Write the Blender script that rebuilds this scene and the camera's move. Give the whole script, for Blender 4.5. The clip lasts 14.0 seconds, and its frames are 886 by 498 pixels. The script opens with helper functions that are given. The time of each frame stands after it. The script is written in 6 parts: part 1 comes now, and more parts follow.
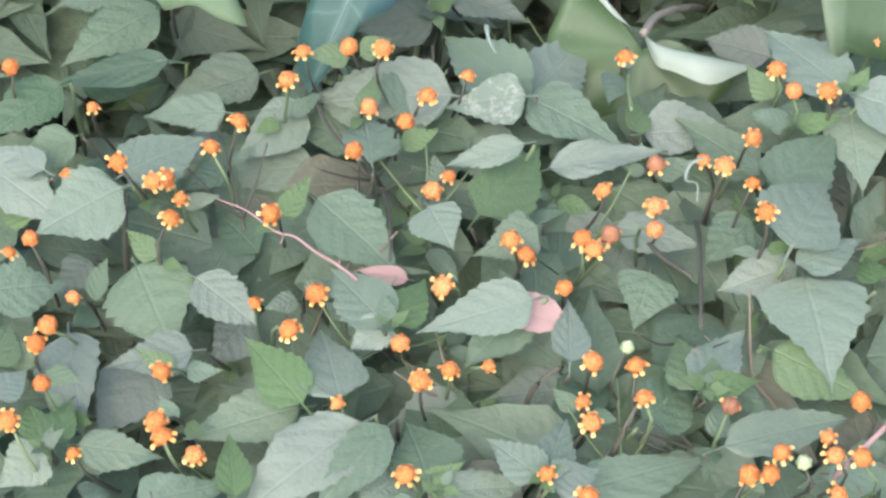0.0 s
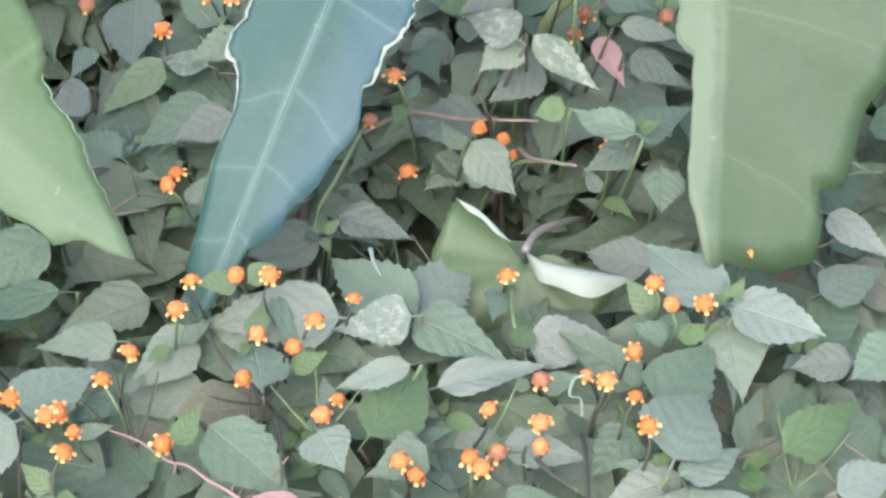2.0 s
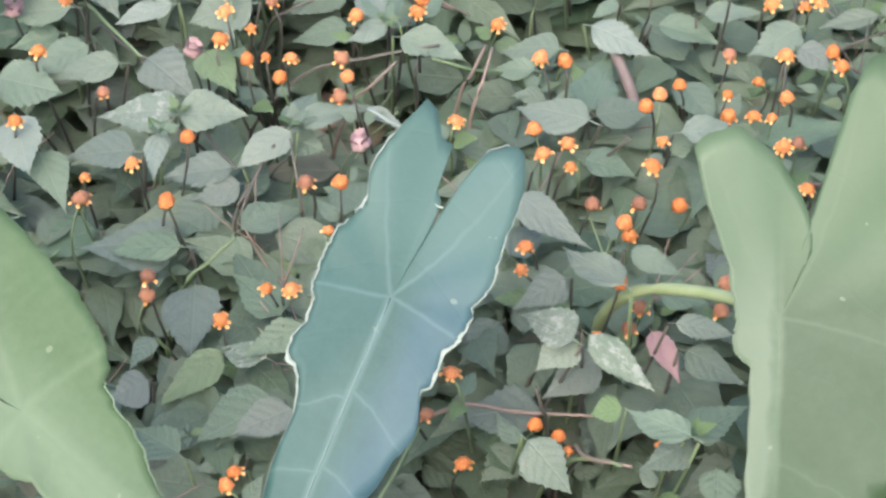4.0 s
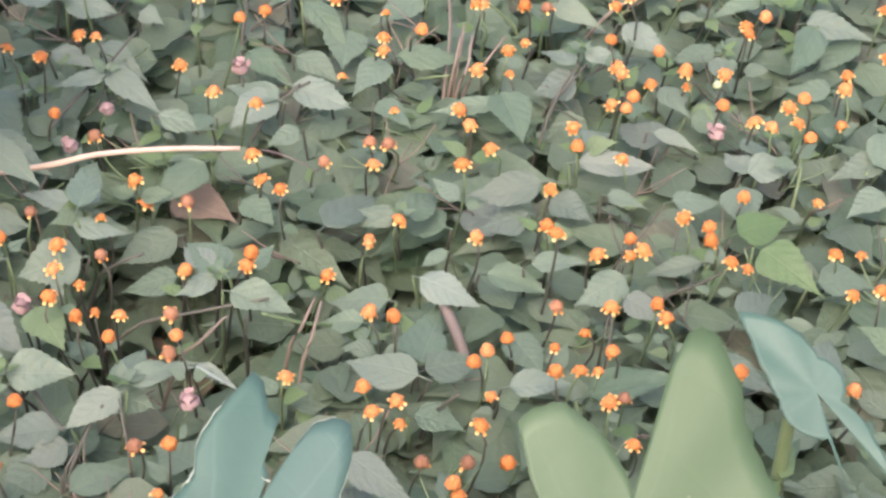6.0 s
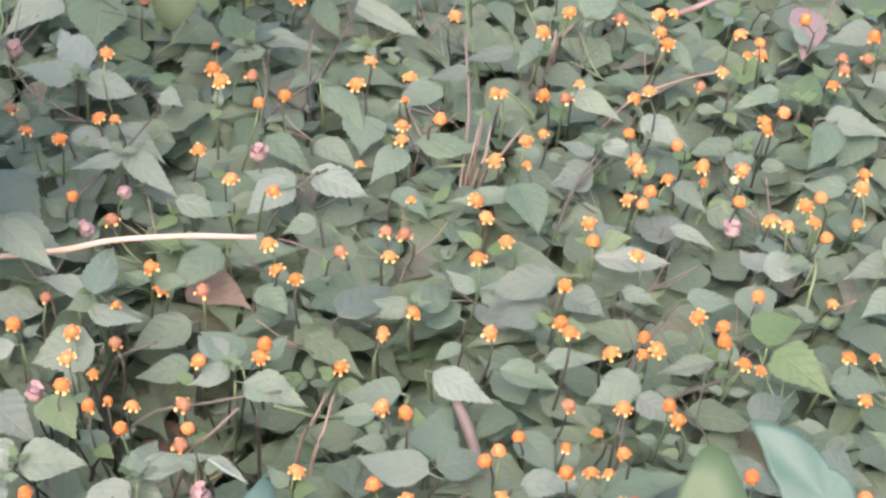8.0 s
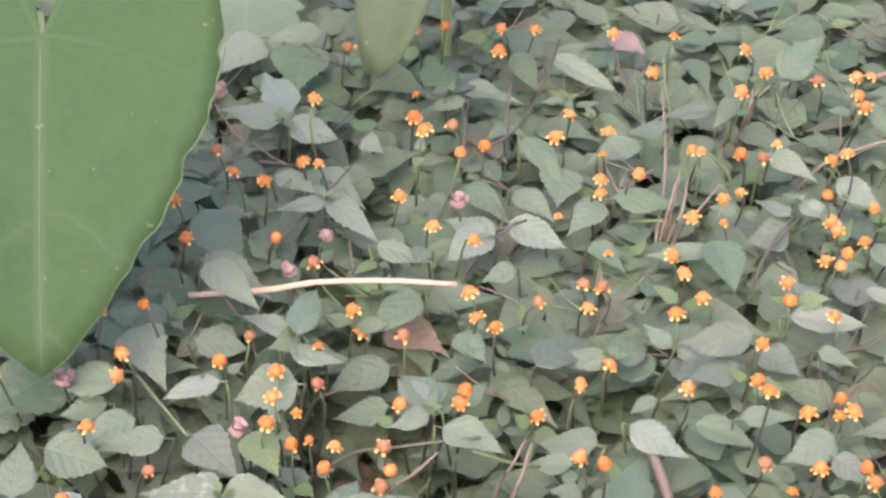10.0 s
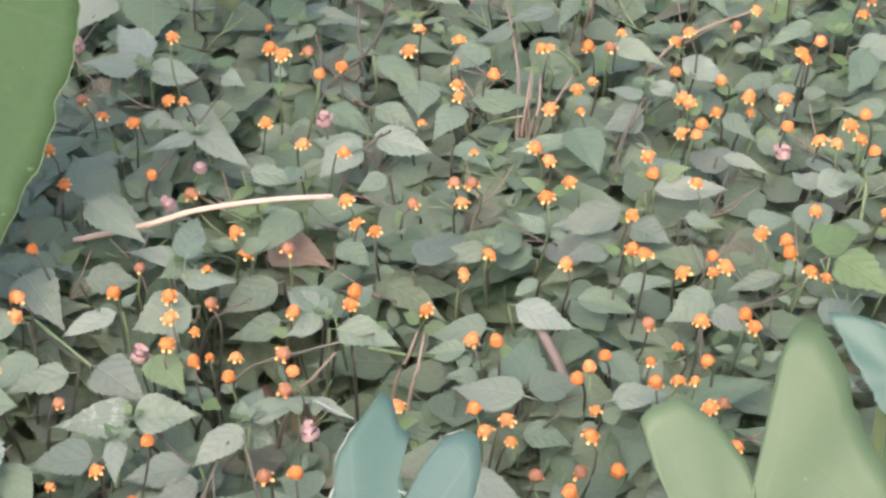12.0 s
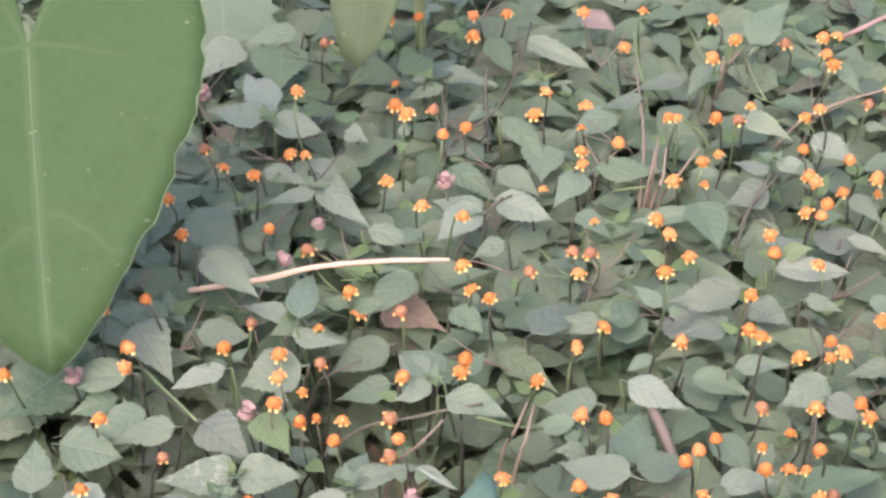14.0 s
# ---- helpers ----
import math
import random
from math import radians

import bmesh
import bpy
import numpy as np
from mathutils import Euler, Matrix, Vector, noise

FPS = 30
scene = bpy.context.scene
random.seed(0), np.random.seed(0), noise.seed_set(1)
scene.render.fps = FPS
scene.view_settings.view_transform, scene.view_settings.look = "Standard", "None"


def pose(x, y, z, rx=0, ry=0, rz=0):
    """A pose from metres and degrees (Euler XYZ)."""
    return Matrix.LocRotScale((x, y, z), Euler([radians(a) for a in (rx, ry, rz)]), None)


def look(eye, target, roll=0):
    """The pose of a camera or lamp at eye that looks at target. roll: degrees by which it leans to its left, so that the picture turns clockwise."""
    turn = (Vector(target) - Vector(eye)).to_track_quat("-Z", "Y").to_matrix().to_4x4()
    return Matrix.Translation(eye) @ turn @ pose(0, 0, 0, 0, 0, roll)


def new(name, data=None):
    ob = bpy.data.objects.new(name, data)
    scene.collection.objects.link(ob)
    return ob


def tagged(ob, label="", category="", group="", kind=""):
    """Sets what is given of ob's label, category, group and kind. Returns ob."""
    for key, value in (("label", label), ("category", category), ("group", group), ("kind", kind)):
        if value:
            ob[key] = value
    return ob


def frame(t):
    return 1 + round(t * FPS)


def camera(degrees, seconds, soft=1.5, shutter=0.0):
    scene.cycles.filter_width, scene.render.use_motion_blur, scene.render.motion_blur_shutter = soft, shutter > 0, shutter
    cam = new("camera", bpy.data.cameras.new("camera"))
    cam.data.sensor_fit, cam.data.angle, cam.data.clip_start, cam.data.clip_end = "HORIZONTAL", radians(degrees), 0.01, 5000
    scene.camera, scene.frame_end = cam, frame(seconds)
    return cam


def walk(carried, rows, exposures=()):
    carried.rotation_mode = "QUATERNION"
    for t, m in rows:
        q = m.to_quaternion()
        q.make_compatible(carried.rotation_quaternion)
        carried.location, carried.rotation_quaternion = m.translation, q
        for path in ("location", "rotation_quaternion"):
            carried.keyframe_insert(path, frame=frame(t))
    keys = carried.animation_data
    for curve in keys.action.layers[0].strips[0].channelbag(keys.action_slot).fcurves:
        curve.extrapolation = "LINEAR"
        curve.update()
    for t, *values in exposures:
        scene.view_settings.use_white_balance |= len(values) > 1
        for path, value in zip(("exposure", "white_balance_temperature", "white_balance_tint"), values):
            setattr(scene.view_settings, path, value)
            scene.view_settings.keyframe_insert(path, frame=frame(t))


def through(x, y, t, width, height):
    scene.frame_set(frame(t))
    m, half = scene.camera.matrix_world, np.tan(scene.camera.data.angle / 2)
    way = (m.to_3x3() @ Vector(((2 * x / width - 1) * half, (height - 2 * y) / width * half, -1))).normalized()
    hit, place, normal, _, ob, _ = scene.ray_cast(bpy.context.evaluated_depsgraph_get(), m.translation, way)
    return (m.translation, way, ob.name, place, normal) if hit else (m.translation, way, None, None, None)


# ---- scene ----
# A bank of orange-flowered button daisies with a few taro leaves standing in it, under a soft grey sky.
cam = camera(20.66, 14.0, soft=2.7)
walk(cam, (
    (0.0, pose(-0.0000, -0.0000, 1.1734, 39.978, 0.699, -0.834)),
    (0.5, pose(0.0047, 0.0028, 1.1857, 41.276, 0.655, -1.374)),
    (1.0, pose(0.0094, 0.0062, 1.1949, 42.745, 0.531, -1.708)),
    (1.5, pose(0.0154, 0.0053, 1.2042, 43.512, 0.291, -2.849)),
    (2.0, pose(0.0101, 0.0012, 1.2049, 44.050, 0.370, -3.713)),
    (2.5, pose(0.0001, 0.0047, 1.2151, 44.556, 0.495, -3.869)),
    (3.0, pose(-0.0058, 0.0084, 1.2239, 45.530, 1.226, -3.720)),
    (3.5, pose(-0.0036, 0.0184, 1.2383, 46.899, 1.330, -3.443)),
    (4.0, pose(0.0022, 0.0357, 1.2544, 48.420, 0.672, -2.798)),
    (4.2, pose(-0.0001, 0.0396, 1.2574, 49.104, 0.341, -2.917)),
    (6.3, pose(0.0168, 0.0728, 1.3078, 52.847, -1.369, -6.555)),
    (6.5, pose(0.0140, 0.0795, 1.3127, 53.191, -1.533, -6.854)),
    (7.0, pose(0.0062, 0.0868, 1.3239, 53.451, -1.434, -7.173)),
    (7.5, pose(0.0024, 0.0915, 1.3266, 53.304, -1.063, -6.415)),
    (8.0, pose(0.0188, 0.0839, 1.3297, 53.263, -1.757, -4.957)),
    (8.5, pose(0.0141, 0.0816, 1.3327, 53.540, -2.321, -3.830)),
    (9.0, pose(0.0014, 0.0802, 1.3364, 53.586, -1.847, -1.827)),
    (9.2, pose(-0.0069, 0.0806, 1.3405, 54.128, -1.587, -1.046)),
    (11.3, pose(-0.0309, 0.0198, 1.3351, 54.432, -0.980, -2.312)),
    (11.5, pose(-0.0289, 0.0092, 1.3322, 54.356, 0.566, -5.444)),
    (12.0, pose(-0.0484, -0.0108, 1.3221, 54.227, 2.008, -7.977)),
    (12.5, pose(-0.0605, -0.0093, 1.3253, 54.170, 0.482, -5.919)),
    (13.0, pose(-0.0625, -0.0092, 1.3284, 54.282, -0.228, -3.152)),
    (13.5, pose(-0.0496, 0.0080, 1.3410, 54.898, 0.688, -3.009)),
    (14.0, pose(-0.0351, 0.0156, 1.3324, 55.099, 1.485, -3.840)),
), exposures=((0.0, 2.01, 6240, 9), (1.0, 2.10, 6190, 13), (2.0, 2.13, 6190, 13), (3.0, 2.10, 6190, 13), (4.2, 2.07, 6400, 15), (6.5, 2.02, 6880, 19), (7.0, 2.02, 6880, 20), (8.0, 2.16, 6780, 22), (9.0, 2.10, 6880, 22), (11.5, 2.08, 6880, 22), (12.0, 2.04, 6880, 18), (13.0, 2.20, 6730, 22), (14.0, 2.08, 6880, 21)))

# ---- sky and sun ----
world = bpy.data.worlds.new("sky")
scene.world = world
world.use_nodes = True
wn = world.node_tree
sky = wn.nodes.new("ShaderNodeTexSky")
sky.sky_type, sky.sun_disc = "NISHITA", False
sky.sun_elevation, sky.sun_rotation = radians(52), radians(200)
sky.air_density, sky.dust_density, sky.ozone_density = 1.0, 4.0, 1.0
wn.links.new(sky.outputs[0], wn.nodes["Background"].inputs[0])
wn.nodes["Background"].inputs[1].default_value = 0.15
sun = new("sun", bpy.data.lights.new("sun", "SUN"))
sun.data.energy, sun.data.angle, sun.data.color = 0.5, radians(60), (1.0, 0.97, 0.93)
sun.matrix_world = look((-0.6, -1.6, 3.0), (0, 0.4, 0))


# ---- materials ----
class Nodes:
    """A material and short ways to add nodes to it."""

    def __init__(self, name, rough=0.5, spec=0.5):
        self.mat = bpy.data.materials.new(name)
        self.mat.use_nodes = True
        self.tree = self.mat.node_tree
        self.bsdf = self.tree.nodes["Principled BSDF"]
        self.bsdf.inputs["Roughness"].default_value = rough
        self.bsdf.inputs["Specular IOR Level"].default_value = spec

    def put(self, kind, **values):
        node = self.tree.nodes.new("ShaderNode" + kind)
        for key, value in values.items():
            if key in node.inputs:
                node.inputs[key].default_value = value
        return node

    def join(self, a, b):
        self.tree.links.new(a, b)

    def math(self, op, a, b=0.0):
        node = self.tree.nodes.new("ShaderNodeMath")
        node.operation = op
        for k, v in enumerate((a, b)):
            if isinstance(v, (int, float)):
                node.inputs[k].default_value = v
            else:
                self.join(v, node.inputs[k])
        return node.outputs[0]

    def noise(self, coords, scale, detail=4.0, rough=0.6):
        node = self.put("TexNoise", Scale=scale, Detail=detail, Roughness=rough)
        self.join(coords, node.inputs["Vector"])
        return node.outputs[0]

    def ramp(self, value, stops):
        node = self.tree.nodes.new("ShaderNodeValToRGB")
        e = node.color_ramp.elements
        while len(e) < len(stops):
            e.new(0.5)
        for k, (at, c) in enumerate(stops):
            e[k].position, e[k].color = at, (*c, 1)
        self.join(value, node.inputs[0])
        return node.outputs[0]

    def mix(self, fac, a, b, kind="MIX"):
        node = self.tree.nodes.new("ShaderNodeMix")
        node.data_type, node.blend_type = "RGBA", kind
        for slot, v in ((0, fac), (6, a), (7, b)):
            if isinstance(v, (int, float)):
                node.inputs[slot].default_value = v
            elif isinstance(v, tuple):
                node.inputs[slot].default_value = (*v, 1)
            else:
                self.join(v, node.inputs[slot])
        return node.outputs[2]

    def bump(self, height, strength, distance):
        node = self.put("Bump", Strength=strength, Distance=distance)
        self.join(height, node.inputs["Height"])
        self.join(node.outputs[0], self.bsdf.inputs["Normal"])

    def colour(self, c):
        self.join(c, self.bsdf.inputs["Base Color"])

    def local(self):
        return self.put("TexCoord").outputs["Object"]

    def random(self):
        return self.put("ObjectInfo").outputs["Random"]


def leaf_material(name, dark, pale, spot=0.0, rough=0.5, through=0.2, crowd=False):
    """Downy daisy leaf: x runs from its base to its tip, y across; arching veins, puckered blade, blotches and a change of tone from leaf to leaf."""
    m = Nodes(name, rough, 0.3)
    co, rnd = m.local(), m.random()
    if crowd:
        # leaves joined into one mesh carry their own blade coordinates
        lay = m.tree.nodes.new("ShaderNodeAttribute")
        lay.attribute_name = "blade"
        co, rnd = lay.outputs["Vector"], m.put("NewGeometry").outputs["Random Per Island"]
    shift = m.put("CombineXYZ")
    m.join(m.math("MULTIPLY", rnd, 37.0), shift.inputs[2])
    vec = m.put("VectorMath")
    m.join(co, vec.inputs[0])
    m.join(shift.outputs[0], vec.inputs[1])
    vec = vec.outputs[0]
    sep = m.put("SeparateXYZ")
    m.join(co, sep.inputs[0])
    waver = m.math("MULTIPLY", m.math("SUBTRACT", m.noise(vec, 5.0, 2.0), 0.5), 0.09)
    x, y = m.math("ADD", sep.outputs[0], waver), m.math("ABSOLUTE", m.math("ADD", sep.outputs[1], m.math("MULTIPLY", waver, 0.16)))
    blotch, cloud, grain = m.noise(vec, 3.0, 4.0), m.noise(vec, 9.0, 5.0, 0.7), m.noise(vec, 55.0, 3.0)
    # side veins arch forward from the rib
    arch = m.math("SUBTRACT", x, m.math("ADD", m.math("MULTIPLY", y, 0.75), m.math("MULTIPLY", m.math("MULTIPLY", y, y), 1.5)))
    climb = m.math("FRACT", m.math("MULTIPLY", arch, 5.5))
    near = m.math("ABSOLUTE", m.math("SUBTRACT", climb, 0.5))
    vein = m.ramp(near, ((0.0, (1, 1, 1)), (0.035, (0.6, 0.6, 0.6)), (0.1, (0, 0, 0))))
    rib = m.ramp(y, ((0.004, (1, 1, 1)), (0.016, (0, 0, 0))))
    line = m.math("MAXIMUM", m.math("MULTIPLY", vein, 0.55), rib)
    tone = m.math("ADD", m.math("ADD", m.math("MULTIPLY", blotch, 0.35), m.math("MULTIPLY", cloud, 0.25)), m.math("MULTIPLY", rnd, 0.4))
    base = m.ramp(tone, ((0.25, dark), (0.75, pale)))
    hue = m.mix(m.math("FRACT", m.math("MULTIPLY", rnd, 23.0)), (0.096, 0.14, 0.058), (0.146, 0.151, 0.123))
    base = m.mix(m.math("MULTIPLY", m.math("FRACT", m.math("MULTIPLY", rnd, 7.0)), 0.3 if crowd else 0.38), base, hue)
    if crowd:
        # here and there a withered one
        base = m.mix(m.math("MULTIPLY", m.math("GREATER_THAN", m.math("FRACT", m.math("MULTIPLY", rnd, 31.0)), 0.955), 0.42), base, (0.155, 0.112, 0.09))
    base = m.mix(m.math("MULTIPLY", line, 0.13), base, tuple(1.35 * c + 0.015 for c in pale))
    # darker sunken net between the veins, strongest on some leaves
    net = m.put("TexVoronoi", Scale=16.0)
    net.feature = "DISTANCE_TO_EDGE"
    m.join(vec, net.inputs["Vector"])
    sunk_net = m.ramp(net.outputs[0], ((0.0, (1, 1, 1)), (0.07, (0, 0, 0))))
    base = m.mix(m.math("MULTIPLY", m.math("MULTIPLY", sunk_net, m.math("FRACT", m.math("MULTIPLY", rnd, 13.0))), 0.2), base, tuple(0.55 * c for c in dark))
    base = m.mix(m.math("MULTIPLY", grain, 0.18), base, tuple(0.5 * c for c in dark))
    if spot:
        spots = m.ramp(m.noise(vec, 7.0, 5.0, 0.75), ((0.5, (0, 0, 0)), (0.6, (1, 1, 1))))
        base = m.mix(m.math("MULTIPLY", spots, spot), base, (0.3, 0.32, 0.28))
    wear = m.ramp(m.noise(vec, 6.0, 3.0), ((0.68, (0, 0, 0)), (0.74, (1, 1, 1))))
    base = m.mix(m.math("MULTIPLY", wear, 0.35), base, (0.17, 0.155, 0.1))
    m.colour(base)
    m.join(m.math("ADD", m.math("MULTIPLY", cloud, 0.25), rough - 0.12), m.bsdf.inputs["Roughness"])
    swell = m.math("SUBTRACT", m.math("MULTIPLY", near, 1.1), m.math("MULTIPLY", rib, 0.6))
    high = m.math("ADD", m.math("ADD", swell, m.math("MULTIPLY", cloud, 1.1)), m.math("ADD", m.math("MULTIPLY", net.outputs[0], 0.9), m.math("MULTIPLY", grain, 0.25)))
    m.bump(high, 0.38, 0.0016)
    # a little light comes through the thin blade
    out = m.tree.nodes["Material Output"]
    trans, both = m.put("BsdfTranslucent"), m.put("MixShader", Fac=through)
    m.join(m.mix(0.3 if crowd else 0.5, base, (0.16, 0.3, 0.04)), trans.inputs[0])
    m.join(m.bsdf.outputs[0], both.inputs[1])
    m.join(trans.outputs[0], both.inputs[2])
    m.join(both.outputs[0], out.inputs[0])
    return m.mat


def ray_material():
    """Ray florets: orange where they leave the disc, cream yellow at the notched end."""
    m = Nodes("ray_yellow", 0.5, 0.4)
    sep = m.put("SeparateXYZ")
    m.join(m.local(), sep.inputs[0])
    along = m.math("ADD", m.math("MULTIPLY", sep.outputs[0], 240.0), m.math("MULTIPLY", m.random(), 0.15))
    m.colour(m.ramp(along, ((0.2, (0.54, 0.17, 0.028)), (0.5, (0.6, 0.26, 0.06)), (0.8, (0.62, 0.4, 0.17)))))
    return m.mat


def disc_material():
    """Crowded tiny florets: orange, darker and redder between them, some heads paler."""
    m = Nodes("disc_orange", 0.7, 0.25)
    co, rnd = m.local(), m.random()
    cells = m.put("TexVoronoi", Scale=1100.0)
    m.join(co, cells.inputs["Vector"])
    gap = m.ramp(cells.outputs["Distance"], ((0.25, (0, 0, 0)), (0.75, (1, 1, 1))))
    tone = m.math("ADD", m.math("MULTIPLY", m.noise(co, 500.0, 4.0), 0.5), m.math("MULTIPLY", rnd, 0.5))
    c = m.ramp(tone, ((0.2, (0.47, 0.15, 0.038)), (0.6, (0.58, 0.215, 0.07)), (0.85, (0.62, 0.26, 0.11))))
    m.colour(m.mix(m.math("MULTIPLY", gap, 0.55), c, (0.32, 0.085, 0.02)))
    m.bump(m.math("SUBTRACT", 1.0, cells.outputs["Distance"]), 0.8, 0.0006)
    return m.mat


def plain_material(name, dark, pale, rough=0.6, scale=60.0, grain=0.4, vary=0.35, bump=0.3, spec=0.4):
    """Noise between two tones, with a shift from piece to piece."""
    m = Nodes(name, rough, spec)
    co = m.local()
    a, b = m.noise(co, scale, 5.0), m.noise(co, scale * 6, 3.0)
    k = m.math("ADD", m.math("MULTIPLY", a, 1.0 - vary), m.math("MULTIPLY", m.random(), vary))
    c = m.ramp(k, ((0.25, dark), (0.72, pale)))
    m.colour(m.mix(m.math("MULTIPLY", b, grain), c, tuple(0.45 * v for v in dark)))
    m.bump(m.math("ADD", a, m.math("MULTIPLY", b, 0.5)), bump, 0.001)
    return m.mat


def taro_material(name, dark, pale, vein, rough=0.42, through=0.1, spec=0.45, band=0.004, gap=0.05, show=0.35, sheen=None, lobe=None):
    """Waxy taro blade, x along its rib: soft pale veins, netted fine ones, sky sheen painted into the colour (tone,
    inner and outer y, amount), and lobes painted in a skylit tone.
    """
    m = Nodes(name, rough, spec)
    co = m.local()
    sep = m.put("SeparateXYZ")
    m.join(co, sep.inputs[0])
    x, y = sep.outputs[0], sep.outputs[1]
    off = m.math("ABSOLUTE", y)
    soft, fine = m.noise(co, 16.0, 6.0, 0.65), m.noise(co, 160.0, 4.0)
    net = m.put("TexVoronoi", Scale=110.0)
    net.feature = "DISTANCE_TO_EDGE"
    m.join(co, net.inputs["Vector"])
    thin = m.math("LESS_THAN", net.outputs[0], 0.045)
    c = m.ramp(m.math("ADD", m.math("MULTIPLY", soft, 0.68), m.math("MULTIPLY", fine, 0.32)), ((0.3, dark), (0.7, pale)))
    if sheen:
        # skylight on one half or along the rib, painted into the colour across y
        tone, inner, outer, much = sheen
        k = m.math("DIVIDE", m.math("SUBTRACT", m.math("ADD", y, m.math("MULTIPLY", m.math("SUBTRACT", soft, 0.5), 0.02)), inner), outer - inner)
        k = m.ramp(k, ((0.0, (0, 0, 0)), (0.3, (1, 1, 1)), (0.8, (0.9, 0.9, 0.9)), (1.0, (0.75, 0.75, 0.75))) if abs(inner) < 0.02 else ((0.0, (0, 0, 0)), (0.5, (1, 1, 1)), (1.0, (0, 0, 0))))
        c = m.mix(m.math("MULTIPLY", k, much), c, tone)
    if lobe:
        # lobes tilt to the sky; that extra light is mixed into their colour
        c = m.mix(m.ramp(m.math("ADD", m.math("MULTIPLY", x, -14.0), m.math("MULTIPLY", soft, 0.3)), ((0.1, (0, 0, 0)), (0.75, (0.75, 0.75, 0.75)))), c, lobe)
    # the side veins leave the rib at even steps and bend towards the tip, never quite straight
    stray = m.math("SUBTRACT", m.noise(co, 28.0, 3.0), 0.5)
    bend = m.math("SUBTRACT", x, m.math("ADD", m.math("MULTIPLY", off, 0.3), m.math("MULTIPLY", m.math("MULTIPLY", off, off), 6.5)))
    both_sides = m.math("MULTIPLY", m.math("LESS_THAN", 0.0, y), 0.12)
    step = m.math("ADD", m.math("ADD", m.math("DIVIDE", bend, gap), both_sides), m.math("MULTIPLY", stray, 0.35))
    step = m.math("ABSOLUTE", m.math("SUBTRACT", m.math("FRACT", step), 0.5))
    side = m.ramp(step, ((0.0, (1, 1, 1)), (0.014, (0.6, 0.6, 0.6)), (0.04, (0.2, 0.2, 0.2)), (0.13, (0, 0, 0))))
    fade = m.math("MULTIPLY", side, m.math("LESS_THAN", 0.55 * gap, bend))
    fade = m.math("MULTIPLY", fade, m.ramp(m.math("DIVIDE", off, 1.6 * gap), ((0.0, (1, 1, 1)), (1.0, (0.35, 0.35, 0.35)))))
    rib = m.ramp(m.math("DIVIDE", m.math("ABSOLUTE", m.math("ADD", y, m.math("MULTIPLY", stray, 0.003))), band), ((0.0, (1, 1, 1)), (0.4, (0.6, 0.6, 0.6)), (1.0, (0, 0, 0))))
    rib = m.math("MULTIPLY", rib, m.math("LESS_THAN", 0.0, x))
    # veins that leave the joint sideways and into the lobes, in shallow arcs
    for turn, arc in ((84, 2.2), (150, -1.6)):
        ca, sa = math.cos(radians(turn)), math.sin(radians(turn))
        along = m.math("ADD", m.math("MULTIPLY", x, ca), m.math("MULTIPLY", off, sa))
        across = m.math("SUBTRACT", m.math("MULTIPLY", x, sa), m.math("MULTIPLY", off, ca))
        across = m.math("SUBTRACT", across, m.math("ADD", m.math("MULTIPLY", m.math("MULTIPLY", along, along), arc), m.math("MULTIPLY", stray, 0.006)))
        ray = m.ramp(m.math("DIVIDE", m.math("ABSOLUTE", across), 0.4 * band + 0.0004), ((0.0, (0.75, 0.75, 0.75)), (0.45, (0.4, 0.4, 0.4)), (1.0, (0, 0, 0))))
        ray = m.math("MULTIPLY", ray, m.ramp(m.math("DIVIDE", along, 0.1), ((0.0, (1, 1, 1)), (1.0, (0.25, 0.25, 0.25)))))
        rib = m.math("MAXIMUM", rib, m.math("MULTIPLY", ray, m.math("LESS_THAN", 0.0, along)))
    c = m.mix(m.math("MULTIPLY", m.math("MAXIMUM", rib, m.math("MULTIPLY", fade, 0.8)), show), c, vein)
    c = m.mix(m.math("MULTIPLY", thin, 0.02), c, vein)
    speck = m.math("GREATER_THAN", m.noise(co, 90.0, 2.0), 0.74)
    c = m.mix(m.math("MULTIPLY", speck, 0.2), c, (0.3, 0.32, 0.22))
    m.colour(c)
    m.join(m.math("ADD", m.math("MULTIPLY", soft, 0.25), rough - 0.12), m.bsdf.inputs["Roughness"])
    quilt = m.math("MULTIPLY", m.math("SUBTRACT", 0.5, side), 0.8)
    m.bump(m.math("ADD", m.math("ADD", m.math("MULTIPLY", fine, 0.4), m.math("MULTIPLY", net.outputs[0], 0.6)), quilt), 0.14, 0.001)
    out = m.tree.nodes["Material Output"]
    trans, both = m.put("BsdfTranslucent"), m.put("MixShader", Fac=through)
    m.join(c, trans.inputs[0])
    m.join(m.bsdf.outputs[0], both.inputs[1])
    m.join(trans.outputs[0], both.inputs[2])
    m.join(both.outputs[0], out.inputs[0])
    return m.mat



